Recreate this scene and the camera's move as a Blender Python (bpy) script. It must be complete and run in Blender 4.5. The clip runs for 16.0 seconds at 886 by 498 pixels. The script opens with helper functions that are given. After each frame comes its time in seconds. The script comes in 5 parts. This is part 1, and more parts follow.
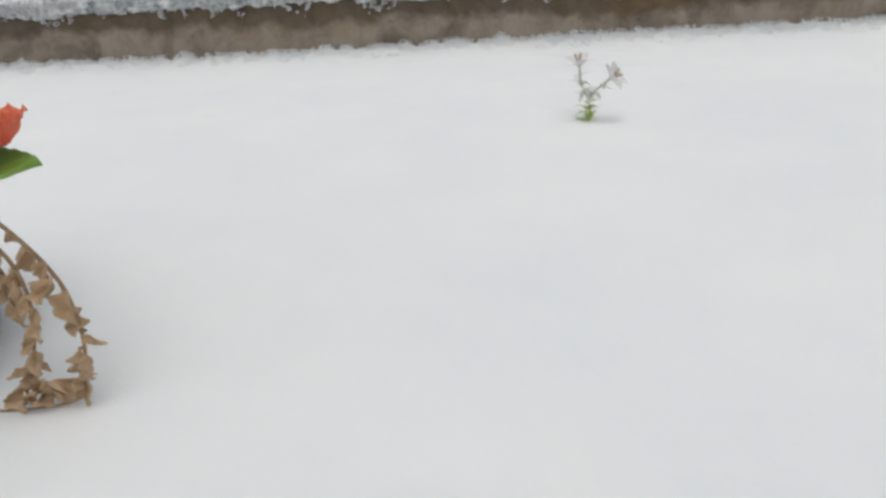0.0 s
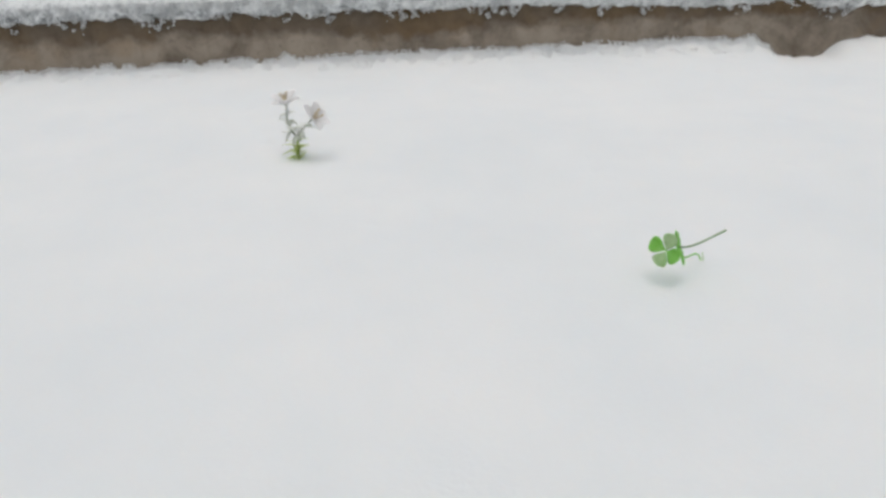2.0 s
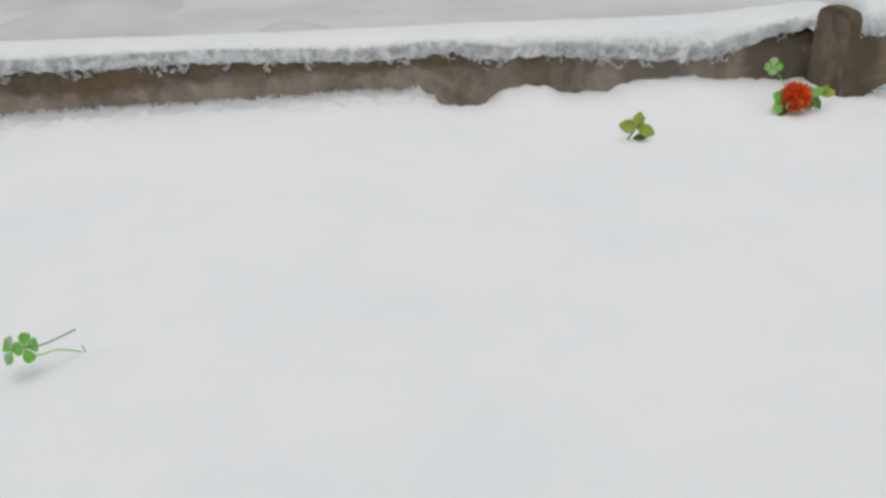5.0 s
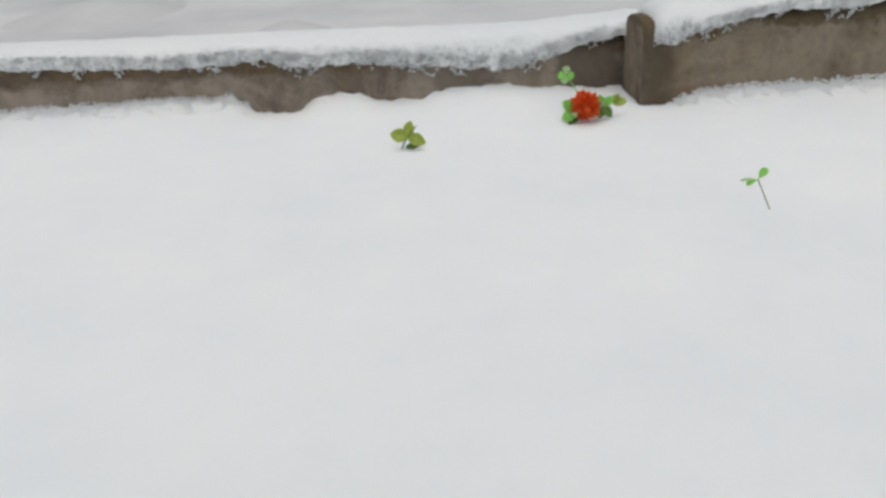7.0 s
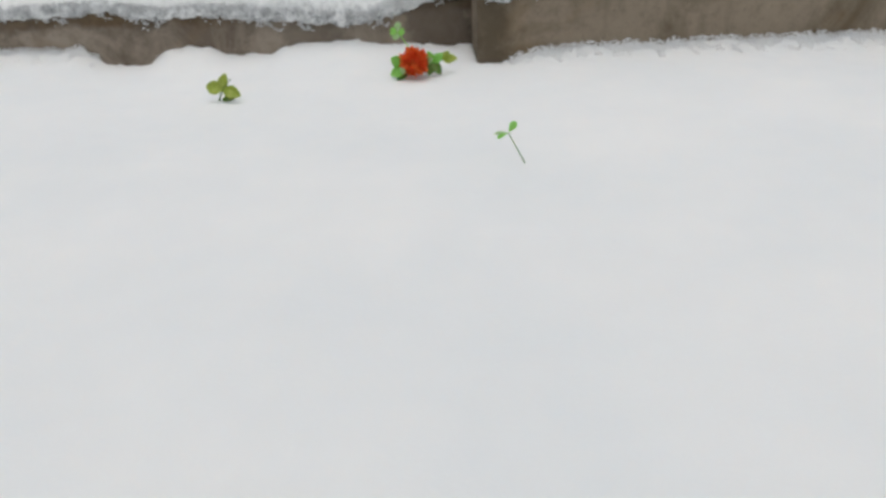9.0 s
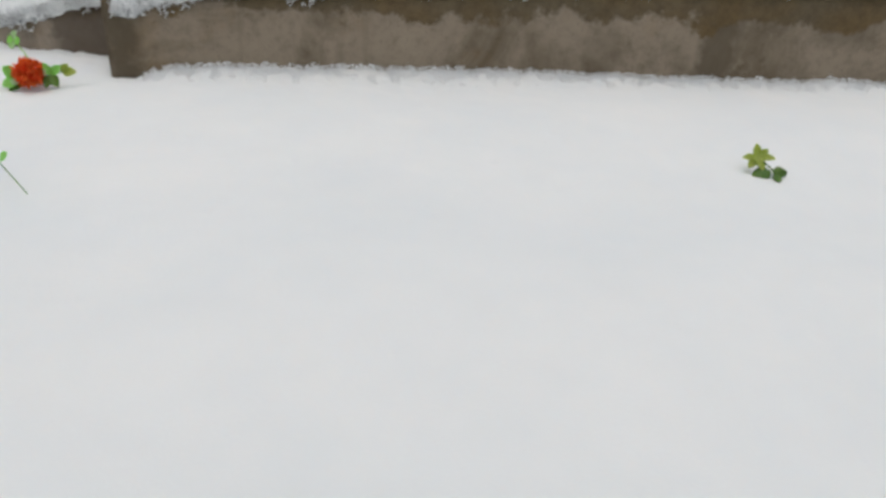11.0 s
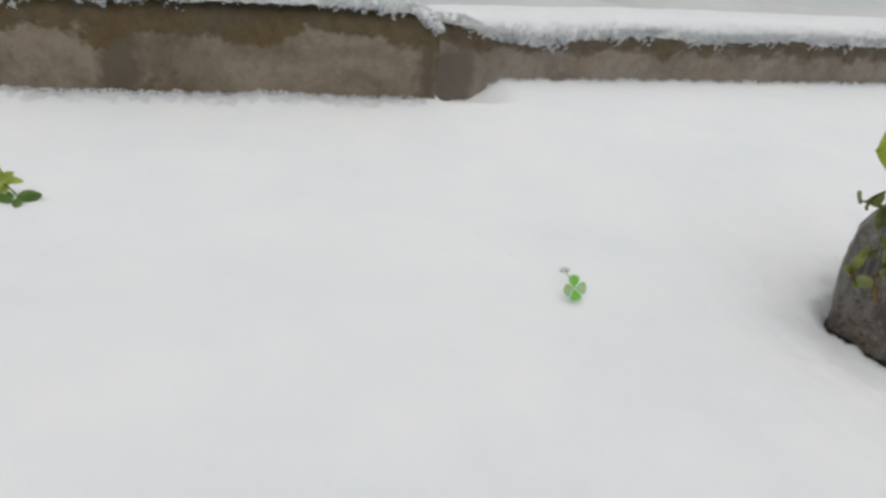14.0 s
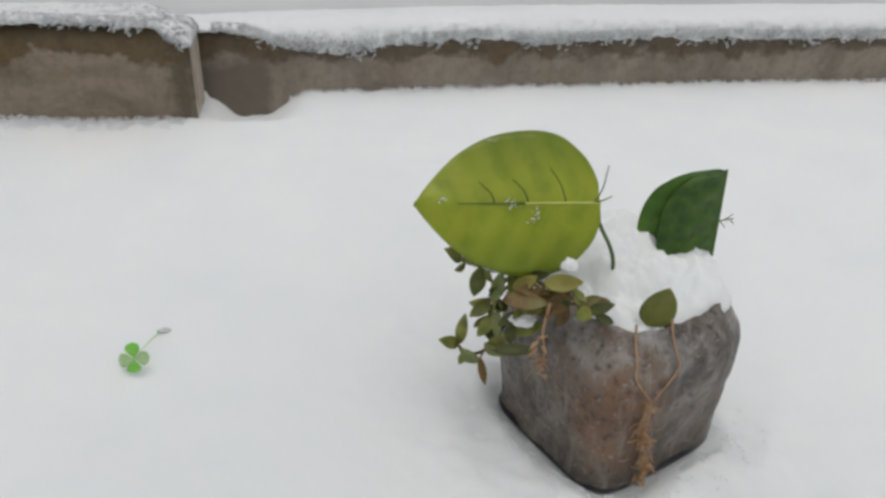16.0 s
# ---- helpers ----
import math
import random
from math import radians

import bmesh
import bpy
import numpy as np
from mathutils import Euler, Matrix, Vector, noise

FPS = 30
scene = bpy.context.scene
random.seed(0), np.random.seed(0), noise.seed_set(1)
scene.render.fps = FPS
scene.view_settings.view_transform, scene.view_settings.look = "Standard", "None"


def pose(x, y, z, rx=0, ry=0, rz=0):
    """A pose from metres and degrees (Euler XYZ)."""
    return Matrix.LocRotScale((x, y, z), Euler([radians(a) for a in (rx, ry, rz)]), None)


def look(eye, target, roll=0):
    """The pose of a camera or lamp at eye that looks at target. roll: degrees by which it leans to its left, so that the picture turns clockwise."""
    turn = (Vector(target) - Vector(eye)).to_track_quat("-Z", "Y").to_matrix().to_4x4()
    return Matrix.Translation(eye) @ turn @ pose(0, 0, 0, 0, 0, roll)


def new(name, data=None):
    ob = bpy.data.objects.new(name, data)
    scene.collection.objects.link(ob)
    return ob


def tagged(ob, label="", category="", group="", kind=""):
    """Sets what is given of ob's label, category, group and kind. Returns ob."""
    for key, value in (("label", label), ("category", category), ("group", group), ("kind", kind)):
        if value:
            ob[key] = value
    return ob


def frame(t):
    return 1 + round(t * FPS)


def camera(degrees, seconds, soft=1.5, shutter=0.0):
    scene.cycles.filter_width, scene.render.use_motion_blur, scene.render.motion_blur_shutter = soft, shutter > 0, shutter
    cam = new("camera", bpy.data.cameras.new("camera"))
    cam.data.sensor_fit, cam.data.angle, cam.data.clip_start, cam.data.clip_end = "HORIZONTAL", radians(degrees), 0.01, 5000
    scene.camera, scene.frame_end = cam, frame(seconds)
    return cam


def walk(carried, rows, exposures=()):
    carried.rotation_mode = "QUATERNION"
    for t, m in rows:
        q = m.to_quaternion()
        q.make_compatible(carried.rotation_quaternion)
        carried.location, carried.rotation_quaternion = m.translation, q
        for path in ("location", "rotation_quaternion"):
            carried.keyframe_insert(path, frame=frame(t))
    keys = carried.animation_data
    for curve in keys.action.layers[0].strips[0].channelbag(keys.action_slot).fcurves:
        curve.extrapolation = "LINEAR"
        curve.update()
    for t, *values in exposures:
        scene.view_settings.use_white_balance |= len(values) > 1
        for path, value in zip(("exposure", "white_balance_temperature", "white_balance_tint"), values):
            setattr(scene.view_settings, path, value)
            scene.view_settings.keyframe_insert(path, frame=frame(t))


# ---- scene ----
cam = camera(60.0, 16.0, soft=3.0)
PATH = [
    (0, (0.199, -0.1, 0.215), (0.062, 1.72, -0.604), -3.5),
    (0.5, (0.262, -0.095, 0.227), (0.206, 1.725, -0.6), -2.9),
    (1, (0.335, -0.086, 0.238), (0.285, 1.727, -0.605), -2.5),
    (1.5, (0.395, -0.072, 0.248), (0.305, 1.732, -0.61), -3.1),
    (2, (0.452, -0.066, 0.253), (0.435, 1.74, -0.608), -2.5),
    (2.5, (0.502, -0.068, 0.26), (0.488, 1.733, -0.612), -3.4),
    (3, (0.575, -0.084, 0.258), (0.54, 1.717, -0.61), -3.3),
    (3.5, (0.674, -0.104, 0.276), (0.67, 1.69, -0.607), -3.0),
    (4, (0.761, -0.108, 0.298), (0.795, 1.691, -0.576), -3.5),
    (4.5, (0.813, -0.097, 0.312), (0.832, 1.7, -0.565), -3.2),
    (5, (0.906, -0.103, 0.327), (0.966, 1.696, -0.546), -3.1),
    (5.2, (0.934, -0.105, 0.324), (1.017, 1.696, -0.541), -3.0),
    (7.3, (1.255, -0.124, 0.324), (1.29, 1.674, -0.552), -2.9),
    (7.5, (1.277, -0.131, 0.319), (1.311, 1.662, -0.565), -2.5),
    (7.7, (1.291, -0.144, 0.313), (1.347, 1.646, -0.578), -2.3),
    (8, (1.32, -0.142, 0.311), (1.34, 1.635, -0.606), -3.0),
    (8.2, (1.344, -0.146, 0.303), (1.324, 1.629, -0.617), -3.3),
    (10.3, (1.72, -0.165, 0.329), (1.937, 1.56, -0.661), 2.0),
    (10.5, (1.762, -0.169, 0.339), (2.002, 1.569, -0.621), 2.7),
    (10.8, (1.829, -0.16, 0.341), (2.102, 1.576, -0.614), 3.5),
    (11, (1.885, -0.168, 0.353), (2.152, 1.563, -0.614), 3.5),
    (11.5, (2.004, -0.179, 0.357), (2.346, 1.541, -0.604), 4.4),
    (12, (2.126, -0.205, 0.378), (2.555, 1.493, -0.587), 6.1),
    (12.5, (2.259, -0.224, 0.4), (2.735, 1.452, -0.583), 5.9),
    (13, (2.384, -0.234, 0.395), (2.86, 1.438, -0.594), 5.4),
    (13.5, (2.503, -0.256, 0.408), (2.998, 1.408, -0.586), 4.9),
    (14, (2.635, -0.254, 0.413), (3.181, 1.422, -0.533), 6.2),
    (14.5, (2.796, -0.258, 0.422), (3.308, 1.429, -0.523), 4.9),
    (15, (2.933, -0.249, 0.442), (3.387, 1.446, -0.517), 4.2),
    (15.5, (3.042, -0.235, 0.44), (3.428, 1.472, -0.53), 2.1),
    (16, (3.19, -0.224, 0.456), (3.498, 1.482, -0.541), 2.4),
]

walk(cam, [(t, look(eye, target, roll)) for t, eye, target, roll in PATH], exposures=[(0, -0.49), (9, -0.52), (13.5, -0.52), (16, -0.58)])

# ---- light: an overcast winter sky ----
world = bpy.data.worlds.new("overcast")
scene.world = world
world.use_nodes = True
wn, wl = world.node_tree.nodes, world.node_tree.links
sky = wn.new("ShaderNodeTexSky")
sky.sky_type, sky.sun_disc = "NISHITA", False
sky.sun_elevation, sky.sun_rotation = radians(78), radians(180)
sky.air_density, sky.dust_density, sky.ozone_density = 1.0, 6.0, 0.6
cloud = wn.new("ShaderNodeHueSaturation")
cloud.inputs["Saturation"].default_value = 0.30
wl.new(sky.outputs[0], cloud.inputs["Color"])
wl.new(cloud.outputs[0], wn["Background"].inputs["Color"])
wn["Background"].inputs["Strength"].default_value = 0.12
sun = new("sun", bpy.data.lights.new("sun", "SUN"))
sun.data.energy, sun.data.angle, sun.data.color = 0.8, radians(140), (0.985, 1.0, 0.985)
sun.matrix_world = look((0.0, -0.9, 4.2), (0, 0, 0))

# ---- materials ----
WALL_Y, BLOCK_Y, EAST_Y = 1.11, 1.0, 1.14


def material(name, rough=0.6, spec=0.4):
    m = bpy.data.materials.new(name)
    m.use_nodes = True
    b = m.node_tree.nodes["Principled BSDF"]
    b.inputs["Roughness"].default_value = rough
    b.inputs["Specular IOR Level"].default_value = spec
    return m, m.node_tree.nodes, m.node_tree.links, b


def coords(n, l, scale=(1, 1, 1)):
    tc, mp = n.new("ShaderNodeTexCoord"), n.new("ShaderNodeMapping")
    mp.inputs["Scale"].default_value = scale
    l.new(tc.outputs["Object"], mp.inputs["Vector"])
    return mp.outputs["Vector"]


def noise_tex(n, l, vec, scale, detail=4, rough=0.6):
    t = n.new("ShaderNodeTexNoise")
    t.inputs["Scale"].default_value, t.inputs["Detail"].default_value, t.inputs["Roughness"].default_value = scale, detail, rough
    l.new(vec, t.inputs["Vector"])
    return t.outputs["Fac"]


def ramp(n, l, fac, *stops):
    r = n.new("ShaderNodeValToRGB")
    while len(r.color_ramp.elements) < len(stops):
        r.color_ramp.elements.new(0.5)
    for e, (p, c) in zip(r.color_ramp.elements, stops):
        e.position, e.color = p, (*c, 1) if len(c) == 3 else c
    l.new(fac, r.inputs["Fac"])
    return r.outputs["Color"]


def mix(n, l, fac, a, b, kind="MIX"):
    m = n.new("ShaderNodeMix")
    m.data_type, m.blend_type = "RGBA", kind
    for sock, v in ((m.inputs[0], fac), (m.inputs[6], a), (m.inputs[7], b)):
        if hasattr(v, "links"):
            l.new(v, sock)
        elif isinstance(v, tuple):
            sock.default_value = (*v, 1)
        else:
            sock.default_value = v
    return m.outputs[2]


def bump(n, l, b, height, strength=0.4, distance=0.004):
    u = n.new("ShaderNodeBump")
    u.inputs["Strength"].default_value, u.inputs["Distance"].default_value = strength, distance
    l.new(height, u.inputs["Height"])
    l.new(u.outputs[0], b.inputs["Normal"])


def scatter(b, weight):
    """Light that soaks into the snow and comes out a few millimetres on."""
    b.inputs["Subsurface Weight"].default_value = weight
    b.inputs["Subsurface Radius"].default_value = (0.9, 0.95, 1.0)
    b.inputs["Subsurface Scale"].default_value = 0.022


def snow_material(name, coarse, tones=((0.805, 0.838, 0.850), (0.862, 0.878, 0.873)), scale=5, soak=0.8):
    m, n, l, b = material(name, 0.75, 0.25)
    v = coords(n, l)
    col = ramp(n, l, noise_tex(n, l, v, scale, 3), (0.3, tones[0]), (0.7, tones[1]))
    l.new(col, b.inputs["Base Color"])
    mixed = mix(n, l, 0.5, noise_tex(n, l, v, 260, 3), noise_tex(n, l, v, 45, 4))
    bump(n, l, b, mixed, coarse, 0.006)
    if soak:
        scatter(b, soak)
    return m


SNOW = snow_material("snow", 0.13)
SNOW_CRUMB = snow_material("crumbly_snow", 0.40, ((0.86, 0.88, 0.89), (0.93, 0.935, 0.935)), 70, 0.0)
ICE = snow_material("grey_icy_slush", 0.5, ((0.55, 0.575, 0.585), (0.92, 0.925, 0.925)), 150, 0.0)


def crust_shaded_snow(name, z, slope=0.0):
    """Fresh snow over a grey, granular ice crust that begins below about z, changing by slope along the wall; the grey
    also paints the shade of the cap's front.
    """
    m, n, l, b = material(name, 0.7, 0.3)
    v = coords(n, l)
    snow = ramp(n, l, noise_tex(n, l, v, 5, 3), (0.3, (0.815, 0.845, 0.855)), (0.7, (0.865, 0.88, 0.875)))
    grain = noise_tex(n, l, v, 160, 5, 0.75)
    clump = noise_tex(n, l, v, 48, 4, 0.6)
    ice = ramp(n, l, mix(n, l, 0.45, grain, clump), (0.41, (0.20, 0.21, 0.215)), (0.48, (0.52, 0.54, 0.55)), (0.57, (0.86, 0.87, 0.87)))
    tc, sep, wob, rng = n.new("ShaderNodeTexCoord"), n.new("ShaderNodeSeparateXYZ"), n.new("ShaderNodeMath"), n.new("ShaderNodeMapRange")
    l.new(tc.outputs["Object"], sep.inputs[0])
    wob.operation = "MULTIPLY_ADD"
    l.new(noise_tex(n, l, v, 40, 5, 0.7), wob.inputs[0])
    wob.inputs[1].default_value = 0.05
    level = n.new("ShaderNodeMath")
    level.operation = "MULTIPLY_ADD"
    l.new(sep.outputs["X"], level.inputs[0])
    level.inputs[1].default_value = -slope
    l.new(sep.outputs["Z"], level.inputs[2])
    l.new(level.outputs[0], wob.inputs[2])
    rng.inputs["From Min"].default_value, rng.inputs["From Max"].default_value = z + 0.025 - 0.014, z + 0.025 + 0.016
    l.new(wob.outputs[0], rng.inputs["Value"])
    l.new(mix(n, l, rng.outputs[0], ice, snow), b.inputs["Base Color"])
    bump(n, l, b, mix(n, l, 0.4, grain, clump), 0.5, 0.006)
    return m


def band_mask(n, l, axis, at, half, soft, wobble):
    """White within half of a place on an axis, with a ragged edge."""
    tc, sep, a, c, r = n.new("ShaderNodeTexCoord"), n.new("ShaderNodeSeparateXYZ"), n.new("ShaderNodeMath"), n.new("ShaderNodeMath"), n.new("ShaderNodeMapRange")
    l.new(tc.outputs["Object"], sep.inputs[0])
    a.operation, c.operation = "MULTIPLY_ADD", "SUBTRACT"
    l.new(noise_tex(n, l, tc.outputs["Object"], 26, 5, 0.65), a.inputs[0])
    a.inputs[1].default_value = wobble
    l.new(sep.outputs[axis], a.inputs[2])
    l.new(a.outputs[0], c.inputs[0])
    c.inputs[1].default_value = at + wobble / 2
    d = n.new("ShaderNodeMath")
    d.operation = "ABSOLUTE"
    l.new(c.outputs[0], d.inputs[0])
    r.inputs["From Min"].default_value, r.inputs["From Max"].default_value = half + soft, half - soft
    l.new(d.outputs[0], r.inputs["Value"])
    return r.outputs[0]


def times(n, l, a, c):
    m = n.new("ShaderNodeMath")
    m.operation = "MULTIPLY"
    for sock, v in zip(m.inputs, (a, c)):
        if hasattr(v, "links"):
            l.new(v, sock)
        else:
            sock.default_value = v
    return m.outputs[0]


def concrete(name, light, dark, wet, wet_z, wet_soft, big, stains=(), spread=0.075):
    """Weathered cement render: pale and damp blotches with ragged edges, pits, run marks, a damp band under the snow, and stains (x, half width, low z, high z, strength)."""
    m, n, l, b = material(name, 0.8, 0.3)
    v = coords(n, l)
    patch = n.new("ShaderNodeTexNoise")
    for key, val in (("Scale", big), ("Detail", 7), ("Roughness", 0.62), ("Distortion", 0.7)):
        patch.inputs[key].default_value = val
    l.new(coords(n, l, (1, 1, 0.8)), patch.inputs["Vector"])
    patch = patch.outputs["Fac"]
    half = tuple(0.5 * a + 0.5 * c for a, c in zip(light, dark))
    base = ramp(n, l, patch, (0.36, dark), (0.45, half), (0.54, light), (0.72, tuple(1.08 * c for c in light)))
    mottle = noise_tex(n, l, v, 48, 6, 0.7)
    base = mix(n, l, 1.0, base, ramp(n, l, mottle, (0.34, (0.80, 0.79, 0.77)), (0.50, (1, 1, 1)), (0.68, (1.10, 1.10, 1.09))), "MULTIPLY")
    scuff = noise_tex(n, l, v, 21, 6, 0.7)
    base = mix(n, l, ramp(n, l, scuff, (0.57, (0, 0, 0)), (0.66, (0.5, 0.5, 0.5))), base, tuple(1.22 * c for c in light))
    rust = noise_tex(n, l, v, 9, 4, 0.6)
    base = mix(n, l, ramp(n, l, rust, (0.56, (0, 0, 0)), (0.68, (0.4, 0.4, 0.4))), base, (half[0] * 1.05, half[1] * 0.86, half[2] * 0.62))
    pits = noise_tex(n, l, v, 150, 4, 0.7)
    base = mix(n, l, ramp(n, l, pits, (0.30, (0.45, 0.45, 0.45)), (0.40, (0, 0, 0))), base, tuple(0.5 * c for c in dark))
    streak = noise_tex(n, l, coords(n, l, (24, 24, 2.5)), 1.0, 4)
    base = mix(n, l, ramp(n, l, streak, (0.57, (0, 0, 0)), (0.70, (0.4, 0.4, 0.4))), base, dark)
    for x, hx, z0, z1, strength in stains:
        mask = times(n, l, band_mask(n, l, "X", x, hx, 0.012, 0.09), band_mask(n, l, "Z", (z0 + z1) / 2, (z1 - z0) / 2, 0.010, 0.05))
        base = mix(n, l, times(n, l, mask, strength), base, tuple(0.72 * c for c in dark))
    # damp, algae-brown band that meltwater leaves below the snow
    sep = n.new("ShaderNodeSeparateXYZ")
    tc = n.new("ShaderNodeTexCoord")
    l.new(tc.outputs["Object"], sep.inputs[0])
    wob = n.new("ShaderNodeMath")
    wob.operation = "MULTIPLY_ADD"
    l.new(noise_tex(n, l, v, 14, 6, 0.62), wob.inputs[0])
    wob.inputs[1].default_value = spread
    l.new(sep.outputs["Z"], wob.inputs[2])
    rng = n.new("ShaderNodeMapRange")
    rng.inputs["From Min"].default_value, rng.inputs["From Max"].default_value = wet_z + spread / 2 - wet_soft, wet_z + spread / 2 + wet_soft
    l.new(wob.outputs[0], rng.inputs["Value"])
    hue = mix(n, l, ramp(n, l, noise_tex(n, l, v, 7, 3), (0.42, (0, 0, 0)), (0.62, (1, 1, 1))), wet, (wet[0] * 1.16, wet[1] * 1.02, wet[2] * 0.78))
    hue = mix(n, l, 1.0, hue, ramp(n, l, mottle, (0.36, (0.75, 0.75, 0.75)), (0.6, (1.1, 1.1, 1.1))), "MULTIPLY")
    l.new(mix(n, l, times(n, l, rng.outputs[0], 0.9), base, hue), b.inputs["Base Color"])
    bump(n, l, b, mix(n, l, 0.4, pits, patch), 0.5, 0.004)
    return m


CONC_W = concrete("damp_brown_concrete", (0.305, 0.258, 0.208), (0.155, 0.124, 0.095), (0.120, 0.092, 0.066), 0.058, 0.007, 11, ((1.50, 0.055, -0.1, 0.12, 0.8), (1.30, 0.045, -0.1, 0.12, 0.55)))
CONC_B = concrete("mossy_grey_concrete", (0.252, 0.207, 0.155), (0.132, 0.104, 0.068), (0.105, 0.081, 0.046), 0.104, 0.005, 6, ((2.492, 0.030, -0.1, 0.2, 0.75), (1.572, 0.020, -0.1, 0.2, 0.85), (2.985, 0.018, -0.1, 0.2, 0.8), (2.30, 0.03, -0.1, 0.09, 0.3), (2.70, 0.05, 0.07, 0.2, 0.4)), 0.15)
CONC_E = concrete("plain_grey_concrete", (0.285, 0.246, 0.203), (0.205, 0.172, 0.137), (0.115, 0.091, 0.065), 0.060, 0.006, 7, ((3.050, 0.062, -0.12, 0.058, 0.85), (3.52, 0.03, 0.02, 0.12, 0.45), (3.72, 0.02, 0.03, 0.12, 0.4)), 0.11)
CONC_BARE = concrete("brown_weathered_concrete", (0.235, 0.190, 0.142), (0.120, 0.094, 0.066), (0.10, 0.078, 0.052), 0.112, 0.005, 14, ((1.55, 0.012, -0.2, 0.01, 0.4),), 0.03)
CONC_END = concrete("dry_tan_concrete", (0.50, 0.44, 0.365), (0.34, 0.29, 0.23), (0.12, 0.094, 0.066), 0.150, 0.006, 12, (), 0.02)


def leafy(name, a, c, scale=60, rough=0.45, trans=0.25, edge=None):
    m, n, l, b = material(name, rough, 0.4)
    v = coords(n, l)
    col = ramp(n, l, noise_tex(n, l, v, scale, 3), (0.3, a), (0.7, c))
    if edge:
        col = mix(n, l, ramp(n, l, noise_tex(n, l, v, scale * 0.6, 2), (0.55, (0, 0, 0)), (0.68, (1, 1, 1))), col, edge)
    l.new(col, b.inputs["Base Color"])
    bump(n, l, b, noise_tex(n, l, v, scale * 8, 3), 0.25, 0.001)
    t = n.new("ShaderNodeBsdfTranslucent")
    l.new(col, t.inputs["Color"])
    s = n.new("ShaderNodeMixShader")
    s.inputs[0].default_value = trans
    l.new(b.outputs[0], s.inputs[1])
    l.new(t.outputs[0], s.inputs[2])
    l.new(s.outputs[0], n["Material Output"].inputs["Surface"])
    return m


CLOVER = leafy("fresh_clover_green", (0.30, 0.68, 0.12), (0.44, 0.80, 0.24), 90, 0.45, 0.5)
CLOVER_PALE = leafy("frosted_clover_green", (0.42, 0.66, 0.27), (0.68, 0.80, 0.56), 70, 0.5, 0.5)
THICK_LEAF = leafy("thick_fresh_leaf", (0.17, 0.36, 0.06), (0.44, 0.62, 0.14), 28, 0.45, 0.3)
STEM_GREEN = leafy("green_stem", (0.16, 0.30, 0.10), (0.28, 0.42, 0.20), 60)
SPRIG = leafy("yellow_green_leaf", (0.37, 0.48, 0.07), (0.56, 0.63, 0.16), 110, 0.45, 0.45)
SPRIG_DARK = leafy("deep_green_leaf", (0.07, 0.17, 0.025), (0.16, 0.27, 0.05), 70)
DARK_LEAF = leafy("dark_green_leaf", (0.050, 0.135, 0.014), (0.115, 0.235, 0.030), 34, 0.35, 0.2)
OLIVE = leafy("olive_leaf", (0.13, 0.15, 0.025), (0.22, 0.23, 0.05), 50)
SUCCULENT = leafy("frost_bitten_succulent", (0.14, 0.17, 0.030), (0.33, 0.345, 0.085), 60, 0.45, 0.2, (0.15, 0.12, 0.04))
SUCC_PALE = leafy("grey_green_succulent", (0.16, 0.19, 0.055), (0.30, 0.33, 0.13), 60, 0.45, 0.2)
SUCC_DARK = leafy("dark_olive_succulent", (0.055, 0.068, 0.016), (0.115, 0.13, 0.034), 60, 0.45, 0.15)
SUCC_YELLOW = leafy("yellowing_succulent", (0.24, 0.22, 0.045), (0.36, 0.33, 0.085), 45, 0.45, 0.2, (0.21, 0.11, 0.035))
# darker version of the folded leaf's green, with the fold's inner shade painted in
FLAP_SHADED = leafy("shaded_green_leaf_flap", (0.026, 0.072, 0.010), (0.075, 0.150, 0.022), 75, 0.4, 0.1)
SUCC_BROWN = leafy("wilted_brown_leaf", (0.12, 0.07, 0.025), (0.24, 0.15, 0.05), 60, 0.5, 0.2, (0.22, 0.2, 0.07))
DRY = leafy("dry_tan_leaf", (0.47, 0.32, 0.185), (0.68, 0.50, 0.325), 80, 0.7, 0.15)
DRY_STEM = leafy("dry_brown_stem", (0.27, 0.17, 0.095), (0.44, 0.30, 0.175), 120, 0.7, 0.05)
ROOT = leafy("tan_root", (0.34, 0.19, 0.09), (0.52, 0.34, 0.19), 120, 0.7, 0.1)
PETAL = leafy("orange_red_petal", (0.95, 0.115, 0.028), (0.99, 0.36, 0.09), 80, 0.5, 0.58)
PETAL_SOFT = leafy("coral_red_petal", (0.86, 0.16, 0.085), (0.95, 0.34, 0.18), 40, 0.5, 0.4)
WHITE_PETAL = leafy("white_frosted_petal", (0.93, 0.92, 0.92), (0.96, 0.955, 0.955), 60, 0.6, 0.5)
FROST_STEM = leafy("frosted_pale_stem", (0.74, 0.77, 0.70), (0.88, 0.89, 0.86), 60, 0.6, 0.5)
FLOWER_GREEN = leafy("pale_spring_green", (0.64, 0.74, 0.28), (0.78, 0.84, 0.50), 60, 0.5, 0.55)
ANTHER = leafy("pale_tan_anther", (0.62, 0.54, 0.38), (0.74, 0.66, 0.5), 100, 0.6, 0.3)
VEIN = leafy("dark_vein", (0.05, 0.10, 0.02), (0.10, 0.16, 0.03), 100, 0.5, 0.0)
HOLE_SHADE = leafy("grey_hole_shade", (0.52, 0.54, 0.51), (0.78, 0.79, 0.78), 200, 0.7, 0.1)
